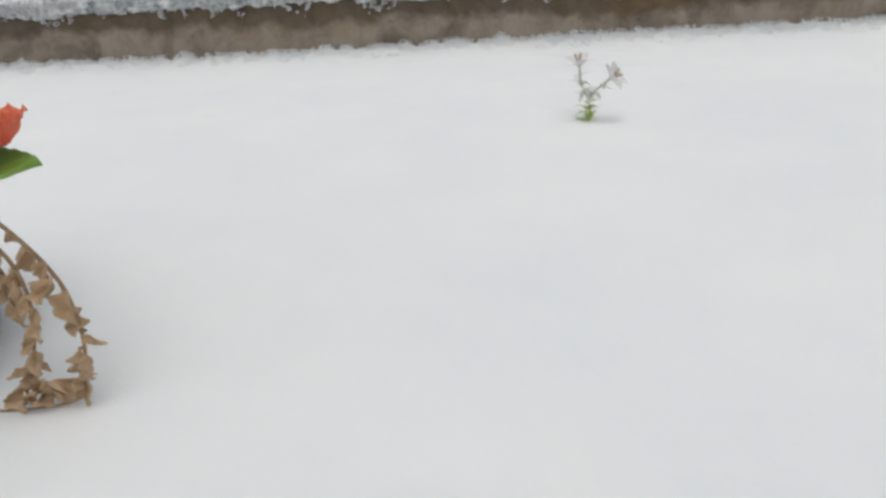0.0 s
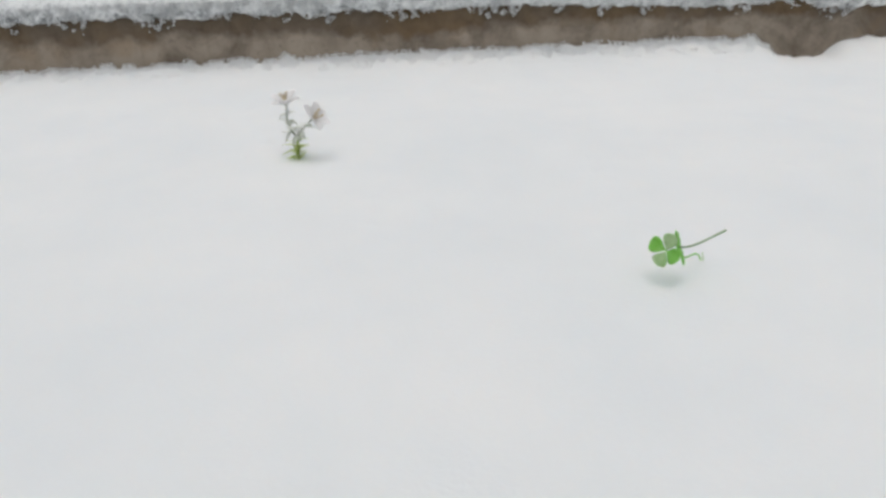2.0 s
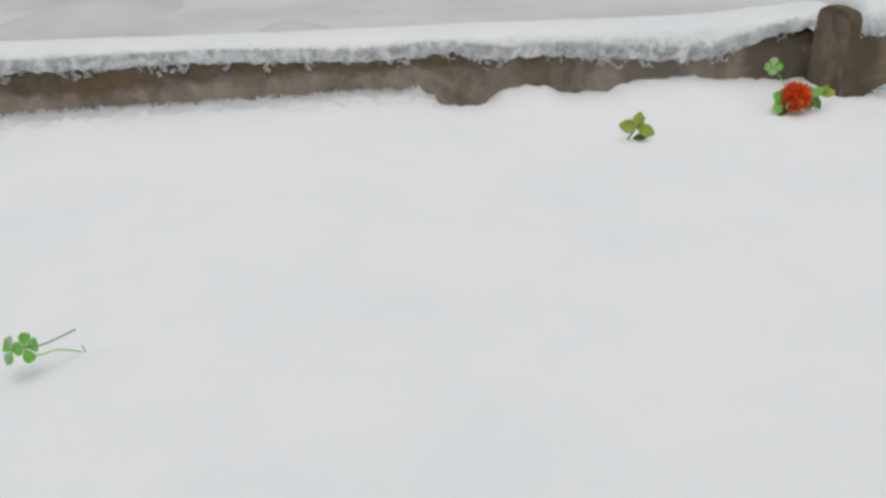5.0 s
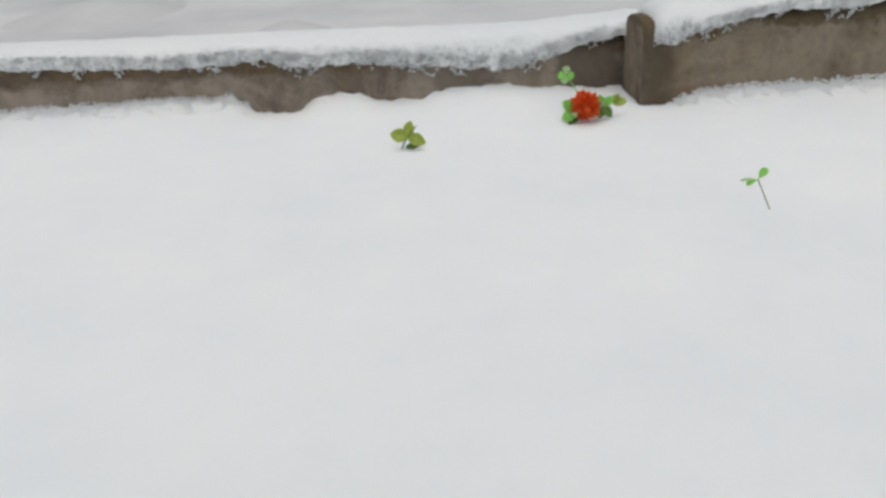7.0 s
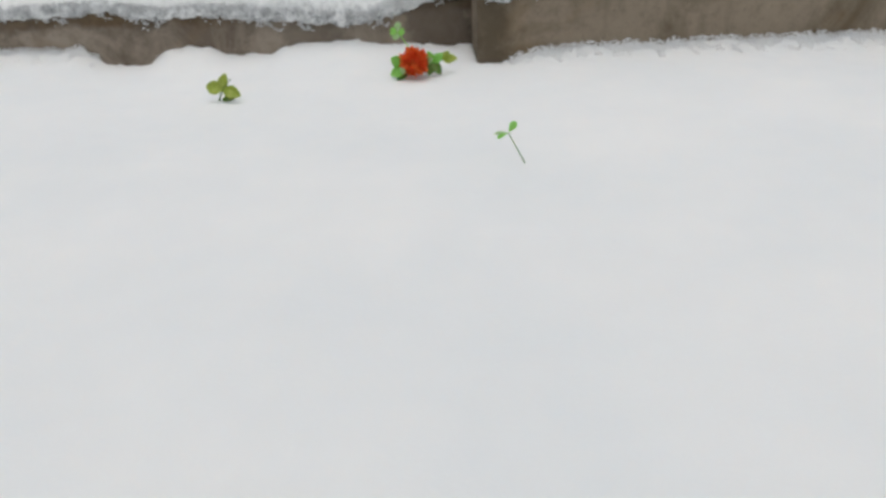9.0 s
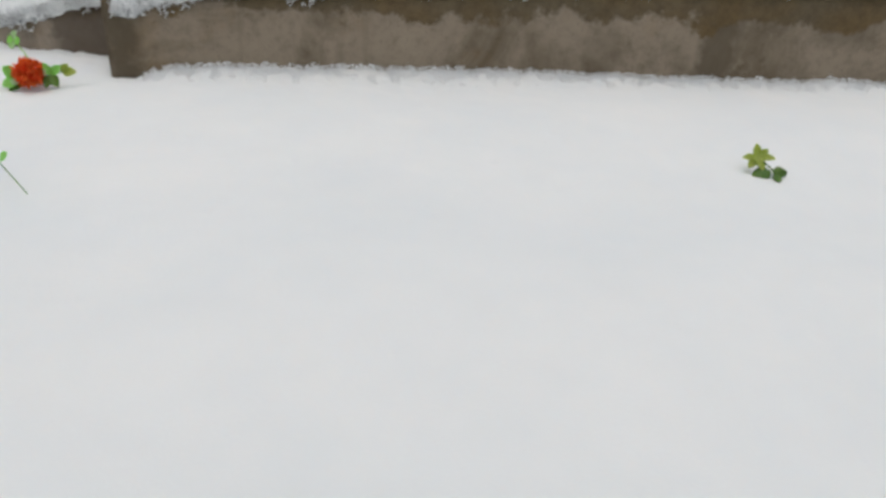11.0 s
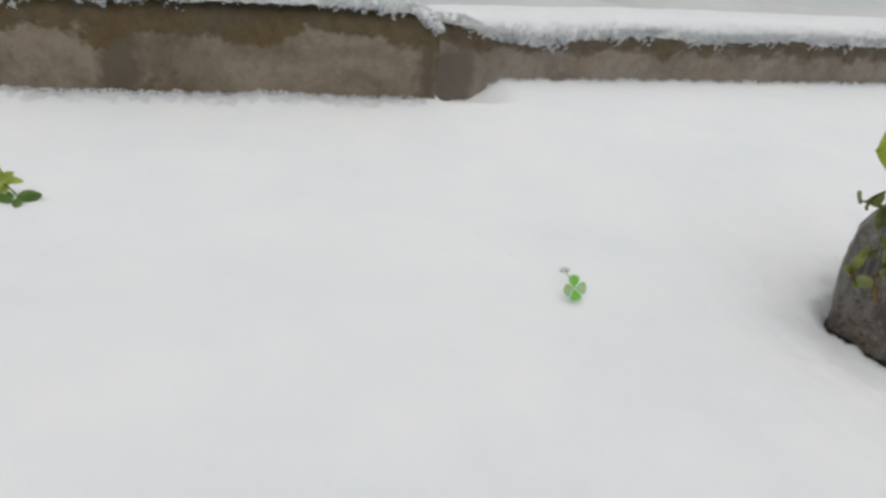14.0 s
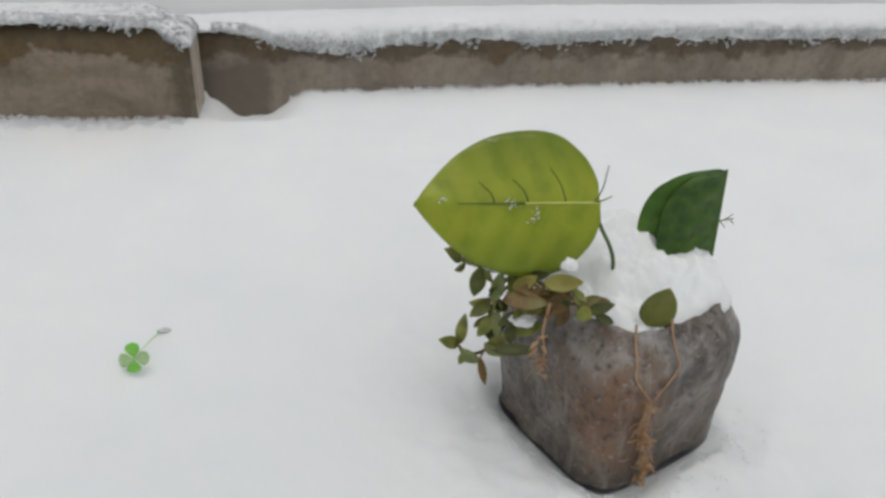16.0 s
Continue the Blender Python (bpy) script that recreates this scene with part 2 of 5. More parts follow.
def veined_leaf(name, rib, web, edge, length, half):
    """A broad blade whose side veins run slantwise from the midrib, along X; paler ribs, greener webs and rim."""
    m, n, l, b = material(name, 0.38, 0.45)
    tc, sep = n.new("ShaderNodeTexCoord"), n.new("ShaderNodeSeparateXYZ")
    l.new(tc.outputs["Object"], sep.inputs[0])

    def calc(kind, a, c, e=0.0):
        t = n.new("ShaderNodeMath")
        t.operation = kind
        for sock, v in zip(t.inputs, (a, c, e)):
            if hasattr(v, "links"):
                l.new(v, sock)
            else:
                sock.default_value = v
        return t.outputs[0]
    side = calc("ABSOLUTE", sep.outputs["Y"], 0.0)
    blot = noise_tex(n, l, tc.outputs["Object"], 38, 4, 0.6)
    slant = calc("MULTIPLY_ADD", side, -6.1 / half, calc("MULTIPLY", sep.outputs["X"], 38 / length))
    wave = calc("MULTIPLY_ADD", calc("SINE", calc("MULTIPLY_ADD", blot, 1.6, slant), 0.0), 0.5, 0.5)
    col = ramp(n, l, wave, (0.15, web), (0.85, rib))
    col = mix(n, l, ramp(n, l, blot, (0.42, (0, 0, 0)), (0.62, (0.6, 0.6, 0.6))), col, tuple(1.15 * c for c in rib))
    rim = n.new("ShaderNodeMapRange")
    rim.inputs["From Min"].default_value, rim.inputs["From Max"].default_value = 0.35, 1.0
    l.new(calc("MULTIPLY", side, 1 / half), rim.inputs["Value"])
    col = mix(n, l, times(n, l, rim.outputs[0], 0.65), col, edge)
    l.new(col, b.inputs["Base Color"])
    bump(n, l, b, mix(n, l, 0.3, wave, noise_tex(n, l, tc.outputs["Object"], 420, 3)), 0.35, 0.0012)
    t, s = n.new("ShaderNodeBsdfTranslucent"), n.new("ShaderNodeMixShader")
    l.new(col, t.inputs["Color"])
    s.inputs[0].default_value = 0.18
    l.new(b.outputs[0], s.inputs[1])
    l.new(t.outputs[0], s.inputs[2])
    l.new(s.outputs[0], n["Material Output"].inputs["Surface"])
    return m


BIG_LEAF = veined_leaf("lime_green_leaf", (0.305, 0.355, 0.022), (0.238, 0.308, 0.016), (0.095, 0.165, 0.009), 0.165, 0.061)
VEIN_PALE = leafy("pale_yellow_vein", (0.45, 0.50, 0.10), (0.55, 0.58, 0.16), 100, 0.5, 0.0)


def bag_material():
    """Dusty clear-grey film over damp soil, with a clay-brown blotch on one side, pits of dark soil and pale creases."""
    m, n, l, b = material("dusty_nursery_bag_film", 0.45, 0.45)
    v = coords(n, l)
    cloud = n.new("ShaderNodeTexNoise")
    for key, val in (("Scale", 17), ("Detail", 7), ("Roughness", 0.68), ("Distortion", 0.8)):
        cloud.inputs[key].default_value = val
    l.new(v, cloud.inputs["Vector"])
    cloud = cloud.outputs["Fac"]
    col = ramp(n, l, cloud, (0.37, (0.056, 0.044, 0.033)), (0.46, (0.100, 0.082, 0.064)), (0.55, (0.160, 0.138, 0.113)), (0.68, (0.240, 0.217, 0.187)))
    d, wob, near = n.new("ShaderNodeVectorMath"), n.new("ShaderNodeMath"), n.new("ShaderNodeMapRange")
    d.operation = "DISTANCE"
    l.new(coords(n, l, (1, 1, 0.75)), d.inputs[0])
    d.inputs[1].default_value = (-0.070, -0.080, 0.070)
    wob.operation = "MULTIPLY_ADD"
    l.new(noise_tex(n, l, v, 38, 5, 0.65), wob.inputs[0])
    wob.inputs[1].default_value = 0.06
    l.new(d.outputs["Value"], wob.inputs[2])
    near.inputs["From Min"].default_value, near.inputs["From Max"].default_value = 0.092, 0.058
    l.new(wob.outputs[0], near.inputs["Value"])
    clay = ramp(n, l, noise_tex(n, l, v, 26, 4, 0.6), (0.35, (0.125, 0.064, 0.034)), (0.65, (0.22, 0.115, 0.060)))
    col = mix(n, l, times(n, l, near.outputs[0], 0.92), col, clay)
    rust = noise_tex(n, l, v, 11, 4, 0.6)
    col = mix(n, l, ramp(n, l, rust, (0.52, (0, 0, 0)), (0.64, (0.6, 0.6, 0.6))), col, (0.130, 0.078, 0.045))
    grain = noise_tex(n, l, v, 95, 5, 0.75)
    col = mix(n, l, ramp(n, l, grain, (0.38, (0.85, 0.85, 0.85)), (0.47, (0, 0, 0))), col, (0.040, 0.034, 0.028))
    crease = noise_tex(n, l, coords(n, l, (85, 85, 9)), 1.0, 5, 0.65)
    col = mix(n, l, ramp(n, l, crease, (0.52, (0, 0, 0)), (0.66, (0.5, 0.5, 0.5))), col, (0.27, 0.255, 0.235))
    scratch = noise_tex(n, l, coords(n, l, (30, 90, 60)), 2.0, 5, 0.7)
    col = mix(n, l, ramp(n, l, scratch, (0.60, (0, 0, 0)), (0.66, (0.6, 0.6, 0.6))), col, (0.33, 0.32, 0.305))
    rime = times(n, l, band_mask(n, l, "Z", 0.185, 0.040, 0.016, 0.07), ramp(n, l, noise_tex(n, l, v, 30, 5, 0.7), (0.42, (0, 0, 0)), (0.62, (0.5, 0.5, 0.5))))
    col = mix(n, l, rime, col, (0.50, 0.50, 0.495))
    l.new(col, b.inputs["Base Color"])
    bump(n, l, b, mix(n, l, 0.5, grain, crease), 0.55, 0.004)
    return m


BAG = bag_material()


def plain(name, a, c, scale, rough, strength=0.4):
    m, n, l, b = material(name, rough)
    v = coords(n, l)
    f = noise_tex(n, l, v, scale, 5)
    l.new(ramp(n, l, f, (0.3, a), (0.7, c)), b.inputs["Base Color"])
    bump(n, l, b, noise_tex(n, l, v, scale * 5, 4), strength, 0.004)
    return m


RUBBER = plain("wet_black_plastic", (0.012, 0.012, 0.013), (0.03, 0.03, 0.032), 40, 0.4)
SOIL = plain("wet_brown_soil", (0.04, 0.025, 0.015), (0.13, 0.08, 0.045), 90, 0.9, 0.9)
PLASTER = plain("grey_plaster", (0.30, 0.29, 0.27), (0.42, 0.40, 0.38), 3, 0.85)
# haze is put into these two colours as flat, pale greys
FAR_SNOW = plain("distant_hazed_snowfield", (0.48, 0.49, 0.50), (0.76, 0.76, 0.76), 0.045, 0.9)
FAR_HILL = plain("distant_hazed_mound", (0.52, 0.52, 0.53), (0.64, 0.64, 0.64), 0.12, 0.9)


# ---- builders ----
def mesh_object(name, verts, faces, mat, smooth=True, parent=None):
    me = bpy.data.meshes.new(name)
    me.from_pydata([tuple(v) for v in verts], [], [tuple(f) for f in faces])
    me.materials.append(mat)
    me.polygons.foreach_set("use_smooth", [smooth] * len(me.polygons))
    me.update()
    ob = new(name, me)
    ob.parent = parent
    return ob


def part(name, bm, mat, parent, label=""):
    bmesh.ops.recalc_face_normals(bm, faces=bm.faces)
    me = bpy.data.meshes.new(name)
    bm.to_mesh(me)
    bm.free()
    me.materials.append(mat)
    me.polygons.foreach_set("use_smooth", [True] * len(me.polygons))
    ob = new(name, me)
    ob.parent = parent
    return tagged(ob, label)


def thing(name, at, label, category, group=""):
    ob = new(name)
    ob.empty_display_size = 0.02
    ob.location = at
    return tagged(ob, label, category, group)


def tube(bm, points, r0, r1, sides=7):
    """A tapered tube along smooth points."""
    pts = [Vector(p) for p in points]
    fine = []
    for i in range(len(pts) - 1):
        a, b, c, d = pts[max(i - 1, 0)], pts[i], pts[i + 1], pts[min(i + 2, len(pts) - 1)]
        for k in range(5):
            t = k / 5
            fine.append(0.5 * ((2 * b) + (c - a) * t + (2 * a - 5 * b + 4 * c - d) * t * t + (3 * b - a - 3 * c + d) * t ** 3))
    fine.append(pts[-1])
    rings = []
    for i, p in enumerate(fine):
        way = (fine[min(i + 1, len(fine) - 1)] - fine[max(i - 1, 0)]).normalized()
        side = way.orthogonal().normalized() if not rings else (side - way * side.dot(way)).normalized()
        up = way.cross(side)
        r = r0 + (r1 - r0) * i / (len(fine) - 1)
        rings.append([bm.verts.new(p + r * (math.cos(2 * math.pi * k / sides) * side + math.sin(2 * math.pi * k / sides) * up)) for k in range(sides)])
    for a, b in zip(rings, rings[1:]):
        for k in range(sides):
            bm.faces.new((a[k], a[(k + 1) % sides], b[(k + 1) % sides], b[k]))
    bm.faces.new(rings[0][::-1])
    bm.faces.new(rings[-1])
    return bm


def oval(s):
    return max(0.0, math.sin(math.pi * min(1, s ** 0.9))) ** 0.75


def spoon(s):
    return max(0.0, math.sin(math.pi * min(1, s ** 1.5))) ** 0.8


def lance(s):
    return max(0.0, math.sin(math.pi * s ** 0.75)) ** 1.1


def heart(s):
    if s < 0.33:
        return math.sqrt(max(0.0, 1 - ((0.33 - s) / 0.345) ** 2))
    t = (s - 0.33) / 0.67
    return max(0.0, 1 - t ** 2.5)


def lobe(s):
    return max(0.0, math.sin(math.pi * s / 1.36)) ** 1.45 if s < 0.68 else math.sqrt(max(0.0, 1 - ((s - 0.68) / 0.32) ** 2))


def leaf(bm, m, length, width, shape=oval, thick=0.0006, bend=0.0, cup=0.0, fold_l=0.0, fold_r=0.0, teeth=0, wave=0.0, ribs=0.0, ns=14, nw=3):
    """A leaf blade with thickness, along +X of the pose m, its upper face towards +Z. bend droops the tip, cup raises the sides, folds turn the halves about the midrib."""
    top, low = [], []
    for i in range(ns + 1):
        s = i / ns
        w = max(shape(s) * width / 2, width * 0.012)
        if teeth:
            w *= 1 - 0.17 * ((s * teeth) % 1.0)
        ra, rb = [], []
        for j in range(-nw, nw + 1):
            q = j / nw
            y = q * w
            fold = radians(fold_l if q > 0 else fold_r)
            x = s * length
            z = cup * (q * q) * w + bend * length * s * s + wave * width * math.sin(9 * s + 2 * q) + ribs * width * math.sin(38 * (s - 0.16 * abs(q))) * abs(q) ** 0.5
            p = Vector((x, y * math.cos(fold), z + abs(y) * math.sin(fold)))
            up = Vector((0, -math.sin(fold) * (1 if q > 0 else -1), math.cos(fold)))
            h = thick * (1.0 - 0.6 * abs(q))
            ra.append(bm.verts.new(m @ (p + up * h)))
            rb.append(bm.verts.new(m @ (p - up * h)))
        top.append(ra)
        low.append(rb)
    n = 2 * nw
    for i in range(ns):
        for j in range(n):
            bm.faces.new((top[i][j], top[i + 1][j], top[i + 1][j + 1], top[i][j + 1]))
            bm.faces.new((low[i][j + 1], low[i + 1][j + 1], low[i + 1][j], low[i][j]))
        bm.faces.new((top[i][0], low[i][0], low[i + 1][0], top[i + 1][0]))
        bm.faces.new((top[i + 1][n], low[i + 1][n], low[i][n], top[i][n]))
    for j in range(n):
        bm.faces.new((top[0][j + 1], low[0][j + 1], low[0][j], top[0][j]))
        bm.faces.new((top[ns][j], low[ns][j], low[ns][j + 1], top[ns][j + 1]))
    return bm


def aim(at, along, up=(0, 0, 1), roll=0):
    """A pose at a place whose X runs along a way, with Z as near up as it can."""
    x = Vector(along).normalized()
    z = Vector(up)
    z = (z - x * z.dot(x)).normalized() if abs(z.normalized().dot(x)) < 0.999 else x.orthogonal().normalized()
    y = z.cross(x)
    r = Matrix((x, y, z)).transposed().to_4x4()
    return Matrix.Translation(at) @ r @ pose(0, 0, 0, roll)


def fuzz(x, y, z=0.0, scale=1.0):
    return noise.noise((x * scale, y * scale, z * scale))


def step(v, a, b):
    t = min(1.0, max(0.0, (v - a) / (b - a)))
    return t * t * (3 - 2 * t)


# ---- snow on the roof ----
DENTS = [(0.660, 0.438, 0.011, 0.004), (2.440, 0.650, 0.012, 0.004), (3.36, 0.16, 0.03, 0.005), (3.13, 0.25, 0.02, 0.004), (2.86, 0.15, 0.025, 0.004), (3.22, 0.22, 0.018, 0.004), (1.46, 0.945, 0.04, 0.004)]


def front(x):
    """Where the parapet's inner face stands."""
    return BLOCK_Y if 1.55 <= x <= 3.0 else (WALL_Y if x < 1.55 else EAST_Y + 0.025 * (x - 3.1))


def snow_z(x, y):
    z = 0.004 * fuzz(x, y, 0.3, 2.1) + 0.0022 * fuzz(x, y, 3.1, 7) + 0.0007 * fuzz(x, y, 9.0, 24)
    z -= 0.0045 * max(0.0, fuzz(x, y, 12.0, 38) - 0.42) + 0.004 * max(0.0, fuzz(x, y, 15.0, 13) - 0.40)
    z -= 0.088 * step(x, 2.75, 3.42) * (1 - step(y, 0.30, 0.85))
    z -= 0.012 * step(x, 2.3, 2.6) * (1 - step(x, 2.75, 3.2)) * (1 - step(y, 0.5, 0.9))
    gap = front(x) - y
    if gap < 0.09:
        near = math.exp(-max(0.0, gap) / 0.028)
        z += near * (0.0045 * fuzz(x, y, 2.0, 48) + 0.0032 * fuzz(x, y, 8.0, 105))
    if x < 1.55:
        bank = 0.017 + 0.007 * step(x, -0.1, 0.6) if x < 0.93 else 0.020 + 0.004 * fuzz(x, 3, 0, 14)
        if x > 0.90:
            bank -= 0.026 * (step(x, 0.915, 0.985) - step(x, 1.025, 1.07))
            bank -= 0.015 * (step(x, 1.12, 1.155) - step(x, 1.22, 1.255))
            bank -= 0.016 * step(x, 1.36, 1.50)
        z += bank * math.exp(-max(0.0, gap) / 0.055) + (0.003 * math.exp(-max(0.0, gap) / 0.03) * fuzz(x, y, 4, 60) if x > 0.85 else 0) + 0.004 * math.exp(-max(0.0, gap) / 0.02) * fuzz(x, 2.0, 0, 30)
    elif x <= 3.0:
        z += ((0.017 - 0.005 * step(x, 2.1, 2.4) + 0.003 * fuzz(x, 6, 0, 9)) * step(x, 1.57, 1.66) * (1 - 0.6 * step(x, 2.7, 2.95))) * math.exp(-max(0.0, gap) / 0.03) + 0.003 * math.exp(-max(0.0, gap) / 0.015) * fuzz(x, 5.0, 0, 38)
    else:
        z -= 0.040 * step(x, 2.995, 3.06) * (1 - step(x, 3.095, 3.18)) * step(y, 0.99, 1.08) + 0.004 * (1 - step(x, 3.0, 3.04)) * step(y, 1.0, 1.1)
        z += 0.004 * math.exp(-max(0.0, gap) / 0.03) * fuzz(x, 8.0, 0, 26) + 0.0025 * math.exp(-max(0.0, gap) / 0.02) * fuzz(x, 3.0, 0, 70)
    # thawed gap round the planter
    px, py = x - 3.472, y - 0.356
    side = (abs(0.9135 * px + 0.4067 * py) ** 5 + abs(-0.4067 * px + 0.9135 * py) ** 5) ** 0.2 - 0.090
    if side < 0.22:
        z += -0.013 * math.exp(-(max(0.0, side + 0.004 * fuzz(x, y, 5, 45)) / 0.011) ** 2) + (0.0060 * fuzz(x, y, 2, 25) + 0.0045 * fuzz(x, y, 6, 58)) * (1 - step(side, 0.02, 0.21))
    for dx, dy, r, d in DENTS:
        q = ((x - dx) ** 2 + (y - dy) ** 2) / r ** 2
        if q < 6:
            z -= d * math.exp(-q)
    return z


def lines(lo, a, b, hi, fine, coarse):
    left = list(np.arange(lo, a, coarse))
    mid = list(np.arange(a, b, fine))
    return left + mid + list(np.arange(b, hi + coarse / 2, coarse))


def grid_faces(nx, ny):
    return [(j * nx + i, j * nx + i + 1, (j + 1) * nx + i + 1, (j + 1) * nx + i) for j in range(ny - 1) for i in range(nx - 1)]


gx = lines(-2.0, -0.7, 4.3, 6.4, 0.0065, 0.1)
gy = lines(-2.6, 0.0, 0.90, 0.90, 0.0065, 0.1)[:-1] + list(np.arange(0.90, 1.20, 0.0042))
ground = mesh_object("ground", [(x, y, snow_z(x, y) if gx[0] < x < gx[-1] and gy[0] < y < gy[-1] else -0.13) for y in gy for x in gx], grid_faces(len(gx), len(gy)), SNOW)
tagged(ground, "smooth white fresh snow lying on the flat roof", "snow", kind="structure")


# ---- parapet walls ----
def wall_mesh(name, x0, x1, face, depth, top, mat, z0=-0.25, bevel=0.010, label="", ends=()):
    """A worn concrete parapet: a rounded-top bar with an uneven face; face and top are functions of x."""
    xs = list(np.arange(x0, x1, 0.012)) + [x1]
    prof = []
    verts, faces = [], []
    zs = [0.0, 0.25, 0.45, 0.6, 0.7, 0.8, 0.88, 0.94]
    for x in xs:
        f, t = face(x), top(x)
        ring = [(f, z0 + (t - bevel - z0) * k) for k in zs]
        ring += [(f + bevel * (1 - math.cos(a)), t - bevel + bevel * math.sin(a)) for a in (0.0, 0.4, 0.8, 1.2, 1.57)]
        ring += [(f + depth * 0.5, t + 0.002)]
        ring += [(f + depth - bevel * (1 - math.sin(a)), t - bevel + bevel * math.cos(a)) for a in (0.0, 0.8, 1.57)]
        ring += [(f + depth, z0)]
        end = min(x - x0, x1 - x)
        for y, z in ring:
            rough = 0.0016 * fuzz(x, z, y, 22) + 0.0007 * fuzz(x, z, y, 80)
            inset = 0.006 * max(0.0, 1 - end / 0.012) if end < 0.012 else 0.0
            verts.append((x, y + rough + (inset if y < f + depth / 2 else -inset), z))
        prof.append(len(ring))
    k = prof[0]
    for i in range(len(xs) - 1):
        for j in range(k):
            a, b = i * k + j, i * k + (j + 1) % k
            faces.append((a, b, b + k, a + k))
    faces.append(tuple(range(k)))
    faces.append(tuple(range((len(xs) - 1) * k, len(xs) * k))[::-1])
    ob = mesh_object(name, verts, faces, mat)
    for k, m in enumerate(ends):
        ob.data.materials.append(m)
        p = ob.data.polygons[len(faces) - 2 + k]
        p.material_index, p.use_smooth = 1 + k, False
    return tagged(ob, label, "parapet wall", kind="structure")


wall_mesh("wall_west", -2.0, 1.560, lambda x: WALL_Y, 0.10, lambda x: 0.096 - 0.020 * step(x, 0.3, 1.4), CONC_W, label="low damp brown concrete parapet under a thick cap of snow")
wall_mesh("wall_middle", 1.552, 3.0, lambda x: BLOCK_Y, 0.112, lambda x: 0.121 + 0.031 * step(x, 1.6, 2.3) - 0.016 * step(x, 2.96, 3.0), CONC_B, bevel=0.026, label="taller mossy grey concrete parapet block, proud of its neighbours", ends=(CONC_BARE, CONC_END))
wall_mesh("wall_east", 2.990, 6.4, lambda x: EAST_Y + 0.025 * (x - 3.1), 0.10, lambda x: 0.106, CONC_E, label="low plain grey concrete parapet under an even snow cap")


# ---- snow caps on the parapets ----
def snow_cap(name, x0, x1, face, depth, low, crest, over, mat, label, round_end=0.014):
    """Settled snow along a parapet: a soft crest, and a lumpy front that breaks up towards its lower edge."""
    xs = list(np.arange(x0, x1, 0.0042)) + [x1]
    verts, faces, k = [], [], 0
    for x in xs:
        f, lo, cr = face(x), low(x) + 0.015 + 0.006 * fuzz(x, 1.0, 0, 45) + 0.007 * fuzz(x, 4.0, 0, 17), crest(x) + 0.0025 * fuzz(x, 7.0, 0, 6) + 0.0012 * fuzz(x, 2.0, 0, 22)
        lo = min(lo, cr - 0.012)
        rnd = math.sqrt(max(0.0, 1 - max(0.0, 1 - (x - x0) / 0.03) ** 2 - max(0.0, 1 - (x1 - x) / round_end) ** 2))
        ring = [(f + 0.004, lo)]
        for a in (0.0, 0.07, 0.14, 0.22, 0.31, 0.40, 0.5, 0.6, 0.7, 0.8, 0.9, 1.0):
            y = f - over * math.sin(math.pi * min(1.0, 0.12 + a * 0.62)) + 0.045 * a ** 2.6
            ring.append((y, lo + (cr - lo) * (1 - (1 - a) ** 1.55)))
        ring += [(f + depth * 0.75, cr + 0.001), (f + depth, cr - 0.003), (f + depth + 0.008, cr - 0.016), (f + depth + 0.006, lo), (f + depth - 0.004, lo - 0.004)]
        k = len(ring)
        for j, (y, z) in enumerate(ring):
            g = 1.0 if j < 8 else 0.35
            d = g * (0.0050 * fuzz(x, y, z, 33) + 0.0062 * fuzz(x, y, z, 80) + 0.0040 * fuzz(x, y, z, 170))
            verts.append((x, y - d, lo + (z - lo) * (0.25 + 0.75 * rnd) + 0.6 * d))
    for i in range(len(xs) - 1):
        for j in range(k - 1):
            a = i * k + j
            faces.append((a, a + k, a + k + 1, a + 1))
    faces += [tuple(range(k)), tuple(range((len(xs) - 1) * k, len(xs) * k))[::-1]]
    ob = mesh_object(name, verts, faces, mat)
    return tagged(ob, label, "snow", kind="structure")


def along(x, *stops):
    """A height that runs through (x, z) stops."""
    return float(np.interp(x, [p[0] for p in stops], [p[1] for p in stops]))


# lower edges of the fringe
def low_w(x):
    return along(x, (0.0, 0.074), (0.615, 0.070), (0.83, 0.058), (0.97, 0.062), (1.06, 0.047), (1.15, 0.050), (1.27, 0.034), (1.38, 0.026), (1.46, 0.052), (1.52, 0.066), (1.60, 0.068))


def low_b(x):
    return along(x, (1.55, 0.090), (1.57, 0.076), (1.60, 0.070), (1.64, 0.093), (1.74, 0.110), (1.95, 0.116), (2.3, 0.136), (2.74, 0.148), (2.87, 0.141), (2.95, 0.139), (2.97, 0.112), (2.99, 0.108))


def low_e(x):
    return along(x, (2.95, 0.096), (3.08, 0.092), (3.145, 0.064), (3.25, 0.054), (3.335, 0.070), (3.49, 0.079), (3.60, 0.068), (3.8, 0.076), (4.2, 0.070))


def face_e(x):
    return EAST_Y + 0.025 * (x - 3.1)


